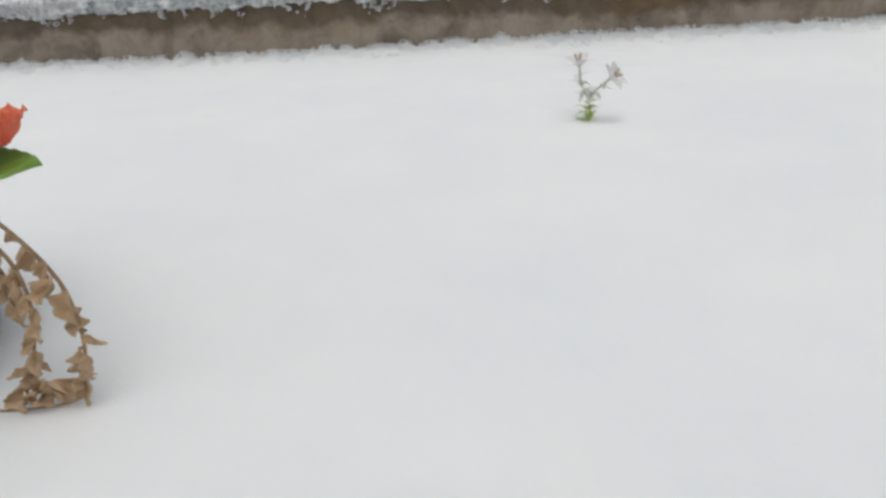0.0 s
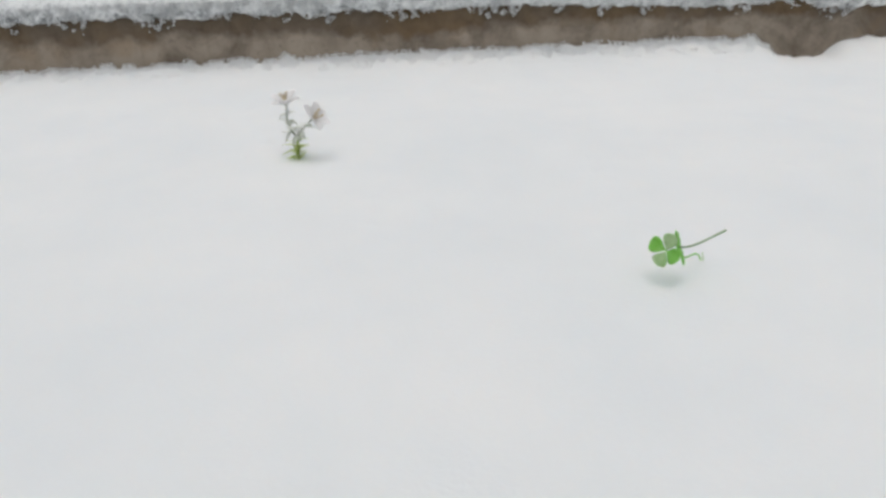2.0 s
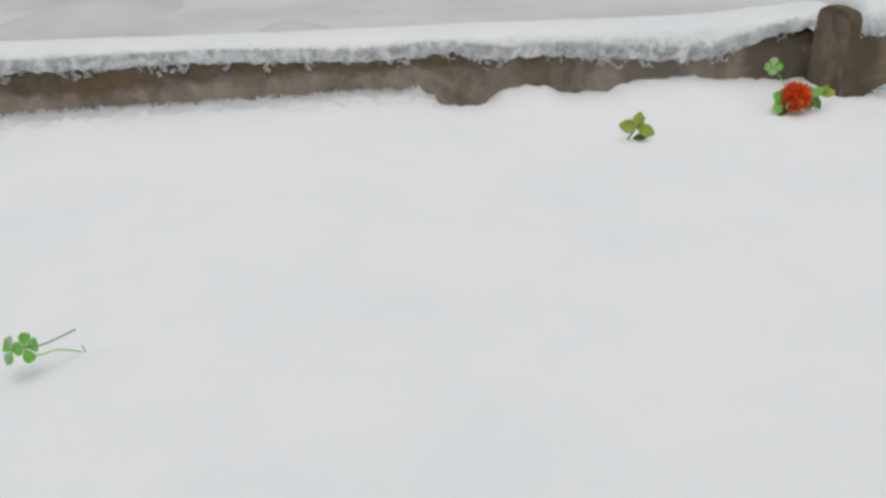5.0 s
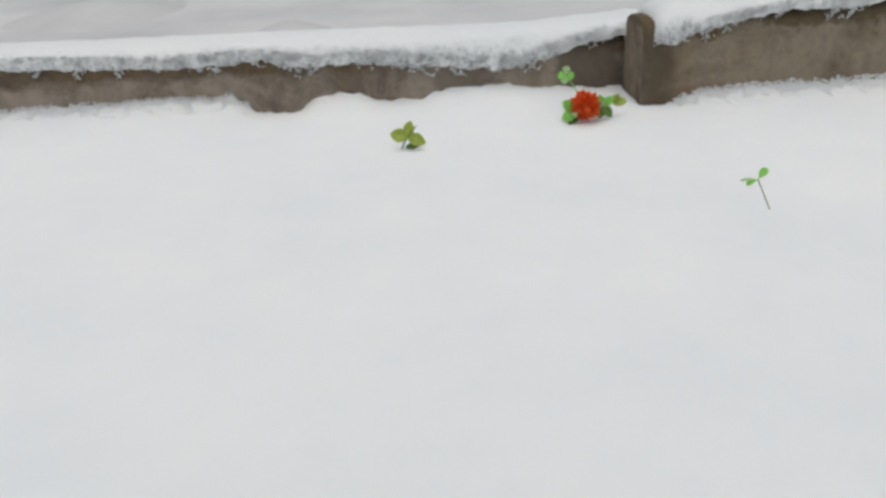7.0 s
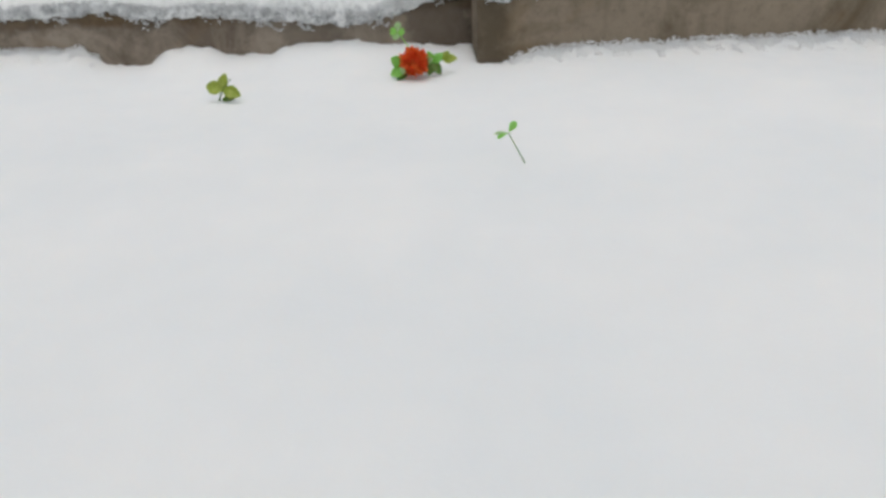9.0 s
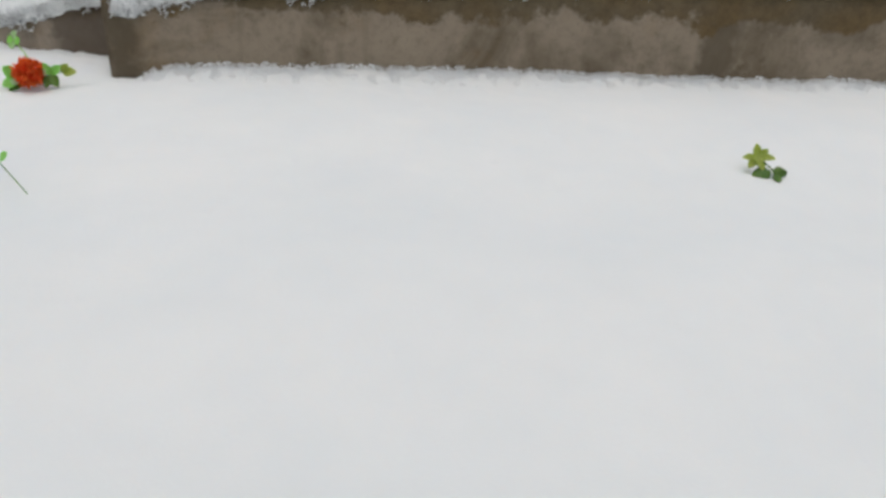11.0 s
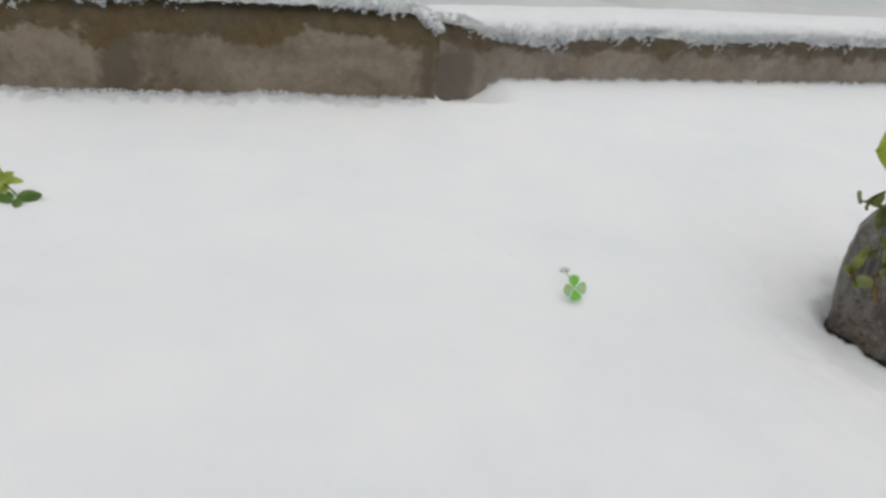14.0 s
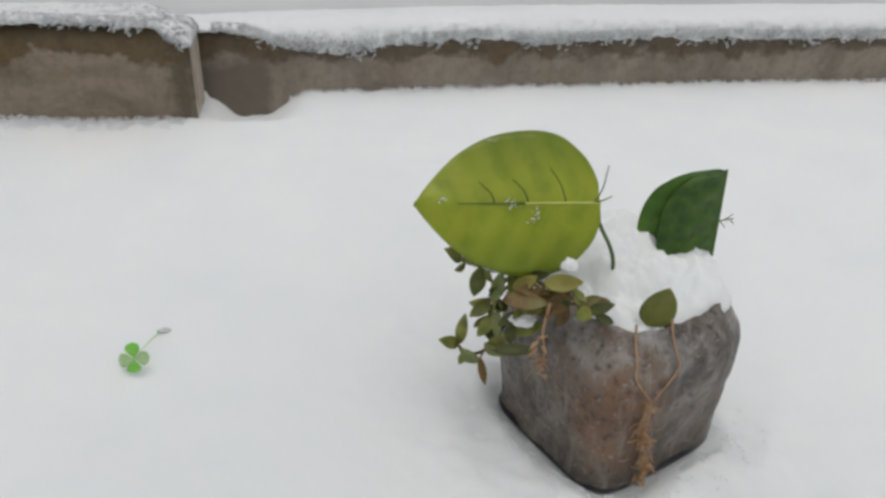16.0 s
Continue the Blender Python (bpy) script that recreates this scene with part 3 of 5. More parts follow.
snow_cap("snow_cap", -2.0, 1.60, lambda x: WALL_Y, 0.09, low_w, lambda x: along(x, (0.2, 0.126), (0.6, 0.115), (1.05, 0.109), (1.4, 0.101), (1.56, 0.112)), 0.014, crust_shaded_snow("crust_shaded_snow", 0.108, -0.030), "thick rounded snow cap with an icy ragged fringe on the parapet")
snow_cap("snow_cap", 1.566, 3.004, lambda x: BLOCK_Y, 0.10, low_b, lambda x: 0.142 + 0.028 * step(x, 1.6, 2.3) - 0.018 * step(x, 2.925, 2.985), 0.008, crust_shaded_snow("crust_shaded_snow_high", 0.034, 0.046), "snow cap with frosted lower edge on the taller parapet block", 0.03)
snow_cap("snow_cap", 2.95, 6.4, face_e, 0.09, low_e, lambda x: along(x, (2.99, 0.122), (3.2, 0.130), (3.6, 0.136)), 0.012, crust_shaded_snow("crust_shaded_snow_even", 0.098), "even soft snow cap with an icy fringe on the grey parapet")


def crumbs(name, count, place, size, mat, label, seed):
    """Countless ice crumbs, joined."""
    rnd = random.Random(seed)
    verts, faces = [], []
    for _ in range(count):
        p = place(rnd)
        if p is None:
            continue
        r = rnd.uniform(*size)
        turn = Euler((rnd.uniform(0, 6), rnd.uniform(0, 6), rnd.uniform(0, 6))).to_matrix()
        o = len(verts)
        for d in ((1, 0, 0), (-1, 0, 0), (0, 1, 0), (0, -1, 0), (0, 0, 1), (0, 0, -1)):
            verts.append(Vector(p) + turn @ (Vector(d) * r * rnd.uniform(0.55, 1.25)))
        faces += [(o + a, o + b, o + c) for a, b, c in ((0, 2, 4), (2, 1, 4), (1, 3, 4), (3, 0, 4), (2, 0, 5), (1, 2, 5), (3, 1, 5), (0, 3, 5))]
    ob = mesh_object(name, verts, faces, mat)
    return tagged(ob, label, "snow", kind="stuff")


def fringe(x0, x1, face, low, reach, bulge=0.010):
    """Ice grains in hanging tongues, thinning out downwards."""
    def place(r):
        x = r.uniform(x0, x1)
        h = r.random() ** 1.1
        z = low(x) - 0.004 + reach * (1 - h)
        tongue = 0.58 + 0.95 * fuzz(x, 3.0, 0, 16) + 0.6 * fuzz(x, 6.0, 0, 47)
        if h > tongue + r.uniform(-0.1, 0.1) or fuzz(x, z, 2.0, 110) < 0.6 * h - 0.35:
            return None
        out = bulge * (1 - h) ** 0.7
        return (x, face(x) - out - r.uniform(-0.002, 0.003), z)
    return place


def foot(x0, x1, face, out, high):
    """Loose grains in clumps where the snow meets the wall."""
    def place(r):
        x = r.uniform(x0, x1)
        q = r.random() ** 2.0
        y = face(x) - 0.001 - out * q
        if fuzz(x, y, 2.5, 60) < -0.42 + 0.75 * q:
            return None
        return (x, y, snow_z(x, y) + r.uniform(-0.0015, high) * (1 - q))
    return place


crumbs("ice_fringe", 70000, fringe(-0.7, 1.52, lambda x: WALL_Y, low_w, 0.042), (0.0005, 0.0016), ICE, "grey-white ice crumbs frozen along the snow's lower edge", 1)
crumbs("ice_fringe", 34000, fringe(1.565, 2.998, lambda x: BLOCK_Y, low_b, 0.036, 0.007), (0.0005, 0.0015), ICE, "grey-white ice crumbs frozen along the snow's lower edge", 2)
crumbs("ice_fringe", 46000, fringe(3.02, 4.6, face_e, low_e, 0.040), (0.0005, 0.0015), ICE, "grey-white ice crumbs frozen along the snow's lower edge", 3)
crumbs("snow_crumbs", 20000, foot(-0.7, 0.95, lambda x: WALL_Y, 0.040, 0.006), (0.0006, 0.0016), SNOW_CRUMB, "crumbly snow grains banked at the foot of the parapet", 4)
crumbs("snow_crumbs", 18000, foot(1.60, 2.98, lambda x: BLOCK_Y, 0.036, 0.007), (0.0006, 0.0017), SNOW_CRUMB, "crumbly snow grains banked at the foot of the block", 5)
crumbs("snow_crumbs", 9000, foot(3.14, 4.5, face_e, 0.025, 0.005), (0.0006, 0.0015), SNOW_CRUMB, "crumbly snow grains banked at the foot of the grey parapet", 6)


def round_planter(r):
    """Grains thrown up round the foot of the planter."""
    a, q = r.uniform(0, 6.2832), r.random() ** 2.2
    c, k = math.cos(a), math.sin(a)
    d = (0.0895 + 0.055 * q) / (abs(c) ** 5 + abs(k) ** 5) ** 0.2
    x, y = 3.472 + 0.9135 * d * c - 0.4067 * d * k, 0.356 + 0.4067 * d * c + 0.9135 * d * k
    if fuzz(x, y, 1.5, 70) < -0.05 + 0.4 * q:
        return None
    return (x, y, snow_z(x, y) + r.uniform(-0.001, 0.003) * (1 - q))


crumbs("snow_crumbs", 11000, round_planter, (0.0005, 0.0015), SNOW_CRUMB, "loose snow grains round the foot of the planter", 7)


# ---- beyond the roof ----
def box(bm, lo, hi):
    r = bmesh.ops.create_cube(bm, size=1.0)
    for v in r["verts"]:
        v.co = Vector([lo[i] + (v.co[i] + 0.5) * (hi[i] - lo[i]) for i in range(3)])
    return bm


bm = box(bmesh.new(), (-2.0, -2.6, -7.0), (6.4, 1.24, -0.12))
bmesh.ops.bevel(bm, geom=bm.edges[:], offset=0.02, segments=2, affect="EDGES")
tagged(part("building", bm, PLASTER, None), "plain grey plastered building that carries the snowy roof", "building", kind="structure")
far = lines(-2500, -120, 120, 2500, 4, 180)
mesh_object("backdrop", [(x, y, -7.0 + 0.25 * fuzz(x, y, 0, 0.05)) for y in far for x in far], grid_faces(len(far), len(far)), FAR_SNOW)
tagged(bpy.data.objects["backdrop"], "pale hazy snowfield far below the roof", "snowfield", kind="structure")


def mound(at, rx, ry, h, seed):
    n, rings = 36, 9
    verts, faces = [(0, 0, h)], []
    for i in range(1, rings + 1):
        q = i / rings
        for k in range(n):
            a = 2 * math.pi * k / n
            w = 1 + 0.22 * fuzz(math.cos(a) * 1.4, math.sin(a) * 1.4, seed)
            verts.append((rx * q * w * math.cos(a), ry * q * w * math.sin(a), h * (math.cos(q * math.pi) * 0.5 + 0.5) * (1 + 0.2 * fuzz(q * 3, a, seed, 2)) - 0.3 * q))
    for k in range(n):
        faces.append((0, 1 + k, 1 + (k + 1) % n))
    for i in range(rings - 1):
        for k in range(n):
            a, b = 1 + i * n + k, 1 + i * n + (k + 1) % n
            faces.append((a, a + n, b + n, b))
    ob = mesh_object("mound", verts, faces, FAR_HILL)
    ob.location = at
    return tagged(ob, "grey mound far off, haze put into its colour", "mound", "far mounds")


for at, rx, ry, h, seed in [((-20, 56, -7), 8, 12, 0.9, 1), ((-5.5, 44, -7), 3.4, 3.0, 0.6, 2), ((30, 42, -7), 12, 6, 0.8, 3)]:
    mound(at, rx, ry, h, seed)


# ---- plants in the snow ----
def four_leaf(parent, centre, face, spin, size, mats, tilt=18, count=4, start=0.0, name="leaflet"):
    """Leaflets round a point, in the plane whose normal is face."""
    base = aim(centre, Vector(face).orthogonal(), face)
    for k in range(count):
        a = spin + start + 360 / max(count, 3 if count < 4 else count) * k
        m = base @ pose(0, 0, 0, 0, 0, a) @ pose(0, 0, 0, 0, -tilt, 0)
        part(name, leaf(bmesh.new(), m, size * (0.92 + 0.14 * ((k * 7) % 3) / 2), size * 0.90, lobe, 0.0005, cup=0.25, bend=-0.08, ns=12), mats[k % len(mats)], parent)


# a white-flowered stalk, frosted
def white_flower():
    o = Vector((0.299, 0.693, snow_z(0.299, 0.693) - 0.004))
    t = thing("white_flower", o, "small white-petalled wildflower with frosted leaves standing in snow", "flower")
    r = random.Random(5)
    fork = Vector((0.0015, 0.002, 0.026))
    heads = [Vector((-0.008, 0.014, 0.058)), Vector((0.0205, -0.008, 0.048))]
    part("stem", tube(bmesh.new(), [(0, 0, -0.005), (0.001, 0.001, 0.012), fork], 0.0016, 0.0012), FLOWER_GREEN, t)
    bends = [Vector((-0.0065, 0.006, 0.040)), Vector((0.009, -0.002, 0.037))]
    for h, b in zip(heads, bends):
        part("stem", tube(bmesh.new(), [fork, b, h], 0.0013, 0.0011), FROST_STEM, t, "pale frosted stem")
    for k in range(22):
        a, z = 2.4 * k, 0.022 * k / 21
        d = Vector((math.cos(a), math.sin(a), r.uniform(0.5, 1.3)))
        part("leaf", leaf(bmesh.new(), aim((0.0005, 0.0005, z), d), r.uniform(0.009, 0.014), 0.0042, lance, 0.0003, bend=-r.uniform(0.4, 0.9), ns=9, nw=2), FLOWER_GREEN, t)
    for (h, b), pairs in zip(zip(heads, bends), (5, 4)):
        for k in range(pairs):
            q = 0.10 + 0.80 * k / pairs
            p = fork.lerp(b, q * 2) if q < 0.5 else b.lerp(h, q * 2 - 1)
            for side in (0, math.pi):
                a = 1.1 * k + side + h.x * 50 + r.uniform(-0.4, 0.4)
                d = Vector((math.cos(a), math.sin(a) * 0.7, r.uniform(-0.3, 1.0)))
                part("leaf", leaf(bmesh.new(), aim(p, d), r.uniform(0.008, 0.013), r.uniform(0.005, 0.0072), oval, 0.0003, bend=-r.uniform(0.3, 0.9), cup=0.3, ns=9, nw=2), FROST_STEM, t)
    for h, way in zip(heads, (Vector((-0.1, -0.15, 1)), Vector((0.75, -0.35, 0.6)))):
        way.normalize()
        side = way.orthogonal().normalized()
        head = part("flower_head", tube(bmesh.new(), [h - way * 0.003, h, h + way * 0.003], 0.0012, 0.0022, 8), FROST_STEM, t, "pale flower head")
        for k in range(6):
            d = Matrix.Rotation(k * math.pi / 3, 3, way) @ side
            part("petal", leaf(bmesh.new(), aim(h, d * 0.85 + way * (0.55 if k % 2 else 0.9), way), 0.0180, 0.0125, spoon, 0.0004, bend=-0.2, cup=0.3, ns=9), WHITE_PETAL, head)
        for k in range(3):
            d = way + 0.3 * (Matrix.Rotation(k * 2.1, 3, way) @ side)
            part("stamen", tube(bmesh.new(), [h, h + d.normalized() * 0.0135], 0.0007, 0.0012, 5), ANTHER, head, "pale stamen")


white_flower()


# clovers lying or stuck in the snow
def clover_lying():
    z = snow_z(0.61, 0.40)
    o = Vector((0.601, 0.398, z))
    t = thing("clover", o, "bright green four-leaf clover pair fallen on the snow", "clover", "clovers in the snow")
    c1, c2 = Vector((-0.0038, -0.002, 0.0250)), Vector((0.0042, 0.002, 0.0255))
    four_leaf(t, c1, (-0.75, -0.6, 0.35), 35, 0.0128, [CLOVER, CLOVER_PALE], 10)
    four_leaf(t, c2, (0.9, -0.25, 0.3), 20, 0.0122, [CLOVER], 12)
    part("stem", tube(bmesh.new(), [c2, (0.017, 0.006, 0.0245), (0.040, 0.012, 0.032)], 0.0006, 0.0007), STEM_GREEN, t)
    part("stem", tube(bmesh.new(), [c1, (0.010, 0.004, 0.0165), (0.022, 0.014, 0.014), (0.031, 0.028, 0.002)], 0.0006, 0.0006), CLOVER, t)
    part("stem", tube(bmesh.new(), [(0.034, 0.030, -0.002), (0.032, 0.030, 0.007)], 0.0006, 0.0004), CLOVER_PALE, t)


def clover_upright():
    o = Vector((1.571, 0.590, snow_z(1.571, 0.59) - 0.003))
    t = thing("clover", o, "pale green clover on a leaning stem stuck in snow", "clover", "clovers in the snow")
    j = Vector((-0.0195, -0.003, 0.038))
    part("stem", tube(bmesh.new(), [(0.003, 0, -0.006), (-0.0090, -0.001, 0.0178), j], 0.0007, 0.0006), STEM_GREEN, t)
    m = aim(j, (0.6, 0.1, 0.8), (-0.5, -0.75, 0.45))
    part("leaflet", leaf(bmesh.new(), m, 0.0140, 0.0082, lobe, 0.0005, cup=0.3), CLOVER, t)
    part("leaflet", leaf(bmesh.new(), aim(j, (-0.85, 0.05, -0.45), (-0.5, -0.45, 0.75)), 0.0125, 0.0055, lobe, 0.0005, cup=0.4), CLOVER, t)
    part("leaflet", leaf(bmesh.new(), aim(j, (-0.9, 0.55, 0.05), (0.1, -0.5, 0.85)), 0.017, 0.0045, lobe, 0.0004, bend=-0.35), CLOVER_PALE, t)


def clover_flat():
    x, y = 3.005, 0.400
    o = Vector((x, y, snow_z(x, y)))
    t = thing("clover", o, "green four-leaf clover with frosted edges bent over the snow", "clover", "clovers in the snow")
    c = Vector((0, 0, 0.0155))
    four_leaf(t, c, (0.05, -0.85, 0.5), 43, 0.0150, [CLOVER, CLOVER_PALE], 8)
    # grey lump added for the shaded hole where the stem enters the snow
    part("hole_shade", leaf(bmesh.new(), aim((0.010, 0.060, 0.003), (1, 0.1, 0.0)), 0.014, 0.008, oval, 0.0012, wave=0.1, cup=0.3), HOLE_SHADE, t, "grey lump added for the shaded hole at the stem's end")
    part("stem", tube(bmesh.new(), [c, (0.006, 0.022, 0.013), (0.013, 0.050, 0.007), (0.017, 0.062, 0.001)], 0.0006, 0.0007), CLOVER_PALE, t)


clover_lying()
clover_upright()
clover_flat()


# small sprigs of toothed leaves
def sprig_pale():
    o = Vector((1.195, 0.862, snow_z(1.195, 0.862) - 0.001))
    t = thing("leaf_sprig", o, "yellow-green sprig of four toothed leaves standing in snow", "leaf sprig", "sprigs in the snow")
    c = Vector((0.006, -0.004, 0.018))
    part("stem", tube(bmesh.new(), [(-0.006, 0.006, -0.006), (0.0, 0.0, 0.008), c], 0.0012, 0.0009), SPRIG_DARK, t)
    part("stem", tube(bmesh.new(), [c, (0.012, -0.004, 0.026), (0.018, 0.0, 0.031)], 0.0009, 0.0006), SPRIG_DARK, t)
    for d, up, ln, w, mat in [((-0.95, 0.1, 0.22), (-0.3, -0.8, 0.5), 0.024, 0.020, SPRIG), ((0.22, 0.15, 1), (-0.3, -0.9, 0.2), 0.022, 0.016, SPRIG), ((0.95, -0.25, -0.30), (-0.1, -0.8, 0.6), 0.025, 0.019, SPRIG)]:
        part("leaf", leaf(bmesh.new(), aim(c, d, up), ln, w, oval, 0.0005, bend=-0.1, cup=0.35, teeth=7, ns=21), mat, t)
    part("leaf", leaf(bmesh.new(), aim((0.002, -0.003, 0.004), (0.95, -0.2, 0.1), (0, -0.6, 0.8)), 0.019, 0.011, oval, 0.0005, cup=0.3, teeth=6, ns=18), SPRIG_DARK, t, "dark lower leaf touching the snow")


def sprig_two_tone():
    o = Vector((2.411, 0.632, snow_z(2.411, 0.632) - 0.004))
    t = thing("leaf_sprig", o, "sprig with lime upper leaves and dark lower leaves in snow", "leaf sprig", "sprigs in the snow")
    c = Vector((-0.020, 0.018, 0.024))
    part("stem", tube(bmesh.new(), [(0.004, 0.002, -0.006), (-0.002, 0.004, 0.012), c], 0.0012, 0.0009), SPRIG_DARK, t)
    part("stem", tube(bmesh.new(), [(-0.002, 0.002, 0.010), (0.010, 0.006, 0.011), (0.018, 0.008, 0.008)], 0.0010, 0.0008), SPRIG_DARK, t)
    for d, up, ln, w in [((-0.1, 0.2, 1), (0, -0.9, 0.3), 0.017, 0.012), ((1, -0.1, 0.05), (0, -0.5, 0.85), 0.025, 0.012), ((-1, 0.0, 0.05), (0, -0.6, 0.8), 0.018, 0.010), ((0.75, 0.1, 0.5), (0, -0.8, 0.5), 0.018, 0.011),
                         ((0.35, -0.7, -0.6), (0, -0.5, 0.8), 0.018, 0.014), ((-0.7, -0.5, -0.6), (0, -0.6, 0.7), 0.017, 0.012), ((0.0, -0.8, -0.3), (0, -0.4, 0.9), 0.014, 0.011)]:
        part("leaf", leaf(bmesh.new(), aim(c, d, up), ln, w, oval, 0.0005, bend=-0.12, cup=0.3, teeth=6, ns=18), SPRIG, t)
    for at, d, up, ln, w in [((-0.005, 0.004, 0.012), (-0.95, -0.1, -0.22), (0.05, -0.6, 0.8), 0.025, 0.020), ((-0.002, 0.002, 0.010), (0.85, 0.30, 0.0), (0.1, -0.7, 0.7), 0.027, 0.017), ((0.0, 0.0, 0.010), (-0.1, -0.9, -0.25), (0, -0.3, 0.95), 0.014, 0.012)]:
        part("leaf", leaf(bmesh.new(), aim(at, d, up), ln, w, oval, 0.0006, bend=-0.15, cup=-0.2, teeth=6, ns=18), SPRIG_DARK, t, "dark green lower leaf")


sprig_pale()
sprig_two_tone()


# the orange flower laid at the corner of the block
def orange_flower():
    o = Vector((1.457, 0.952, snow_z(1.457, 0.952) + 0.002))
    t = thing("orange_flower", o, "vivid orange-red pompom flower with green leaves lying on snow", "flower")
    c = Vector((0, 0, 0.022))
    core = part("core", tube(bmesh.new(), [(0, 0.014, 0.012), (0, 0.004, 0.018), (0, -0.002, 0.021)], 0.004, 0.012, 10), PETAL, t)
    r = random.Random(11)
    n = 210
    for k in range(n):
        z = 1 - 1.75 * (k + 0.5) / n
        a = k * 2.39996
        s = math.sqrt(1 - z * z)
        d = Vector((s * math.cos(a), -z, s * math.sin(a)))
        d.rotate(Euler((radians(18), 0, radians(-5))))
        d = (d + Vector((r.uniform(-0.2, 0.2), r.uniform(-0.2, 0.2), r.uniform(-0.2, 0.2)))).normalized()
        base = c + d * (0.008 if k % 3 else 0.0105)
        if base.z + d.z * 0.014 < 0.0005:
            continue
        part("petal", leaf(bmesh.new(), aim(base, d, (-d.z, 0.3, d.x), r.uniform(0, 180)), r.uniform(0.0110, 0.0146), r.uniform(0.0050, 0.0068), spoon, 0.0004, bend=r.uniform(-0.3, 0.3), cup=0.7, ns=6, nw=1), PETAL, core)
    for p, d, up, ln, w, mat in [((-0.016, 0.002, 0.018), (-0.7, -0.2, 0.5), (-0.3, -0.85, 0.4), 0.021, 0.018, CLOVER), ((-0.017, -0.001, 0.010), (-0.75, -0.4, -0.1), (-0.2, -0.8, 0.5), 0.020, 0.017, CLOVER),
                                 ((-0.012, -0.008, 0.010), (-0.35, -0.5, 0.35), (-0.2, -0.9, 0.3), 0.014, 0.011, CLOVER_PALE), ((-0.012, 0.0, 0.006), (-0.6, -0.6, -0.2), (0, -0.6, 0.8), 0.020, 0.013, SPRIG_DARK)]:
        part("leaf", leaf(bmesh.new(), aim(p, d, up), ln, w, oval, 0.0005, cup=0.25, bend=-0.1), mat, t)
    hub = Vector((0.027, 0.006, 0.018))
    part("stem", tube(bmesh.new(), [(0.012, 0.004, 0.014), hub, (0.047, 0.012, 0.022)], 0.0012, 0.0008), STEM_GREEN, t)
    for p, d, up, ln, w, mat in [(hub, (-0.3, -0.2, 0.8), (0, -0.9, 0.3), 0.019, 0.013, CLOVER), (hub, (0.5, -0.1, 0.5), (0, -0.9, 0.4), 0.020, 0.014, CLOVER), (hub, (0.4, -0.5, -0.5), (0, -0.8, 0.5), 0.021, 0.015, SPRIG_DARK),
                                 (hub, (-0.3, -0.5, -0.6), (0, -0.8, 0.5), 0.020, 0.014, SPRIG_DARK), ((0.042, 0.010, 0.021), (0.8, -0.3, 0.15), (0.1, -0.8, 0.5), 0.021, 0.015, SPRIG), ((0.04, 0.010, 0.021), (0.5, -0.2, 0.6), (0, -0.9, 0.4), 0.017, 0.012, SPRIG),
                                 ((0.020, 0.0, 0.02), (0.3, -0.6, 0.5), (0, -0.8, 0.6), 0.014, 0.010, CLOVER_PALE)]:
        part("leaf", leaf(bmesh.new(), aim(p, d, up), ln, w, oval, 0.0005, cup=0.3, bend=-0.15, teeth=6, ns=18), mat, t)
    z = snow_z(1.455, 0.975)
    q = thing("clover", (1.452, 0.970, z - 0.002), "light green four-leaf clover rising behind the orange flower", "clover", "clovers in the snow")
    j = Vector((-0.017, 0.014, 0.057 - z))
    part("stem", tube(bmesh.new(), [(0.006, 0.0, -0.003), (0.004, 0.004, 0.025), (-0.006, 0.010, 0.045), j], 0.0010, 0.0008), CLOVER, q)
    four_leaf(q, j, (-0.5, -0.75, 0.45), 40, 0.0135, [CLOVER_PALE, CLOVER], 14)


orange_flower()


# ---- nursery bag planter ----
POT, POT_TURN, POT_Z, RIM_Z = Vector((3.472, 0.356, -0.098)), radians(24), -0.098, 0.080
POT_M = Matrix.Translation(POT) @ Matrix.Rotation(POT_TURN, 4, "Z")


def squircle(a, half, power):
    c, s = abs(math.cos(a)), abs(math.sin(a))
    r = half / (c ** power + s ** power) ** (1 / power)
    return r * math.cos(a), r * math.sin(a)


def pot_radius(h):
    return 0.0865 + 0.0095 * step(h, 0.0, 0.75) - 0.020 * step(h, 0.74, 1.05)


def pot_point(a, h, out=0.0):
    """A place on the bag's side, at a turn and a share of its height, in the planter's own space."""
    x, y = squircle(a, pot_radius(h) + out, 5.5 - 2.3 * h)
    return Vector((x, y, h * (RIM_Z - POT_Z)))


def rim_lift(a):
    """The film's torn upper edge: high over the back, low at the front."""
    return 0.005 * math.sin(a + 0.5) + 0.005 * fuzz(math.cos(a), math.sin(a), 2, 2.6) + 0.003 * fuzz(math.cos(a), math.sin(a), 5, 7)


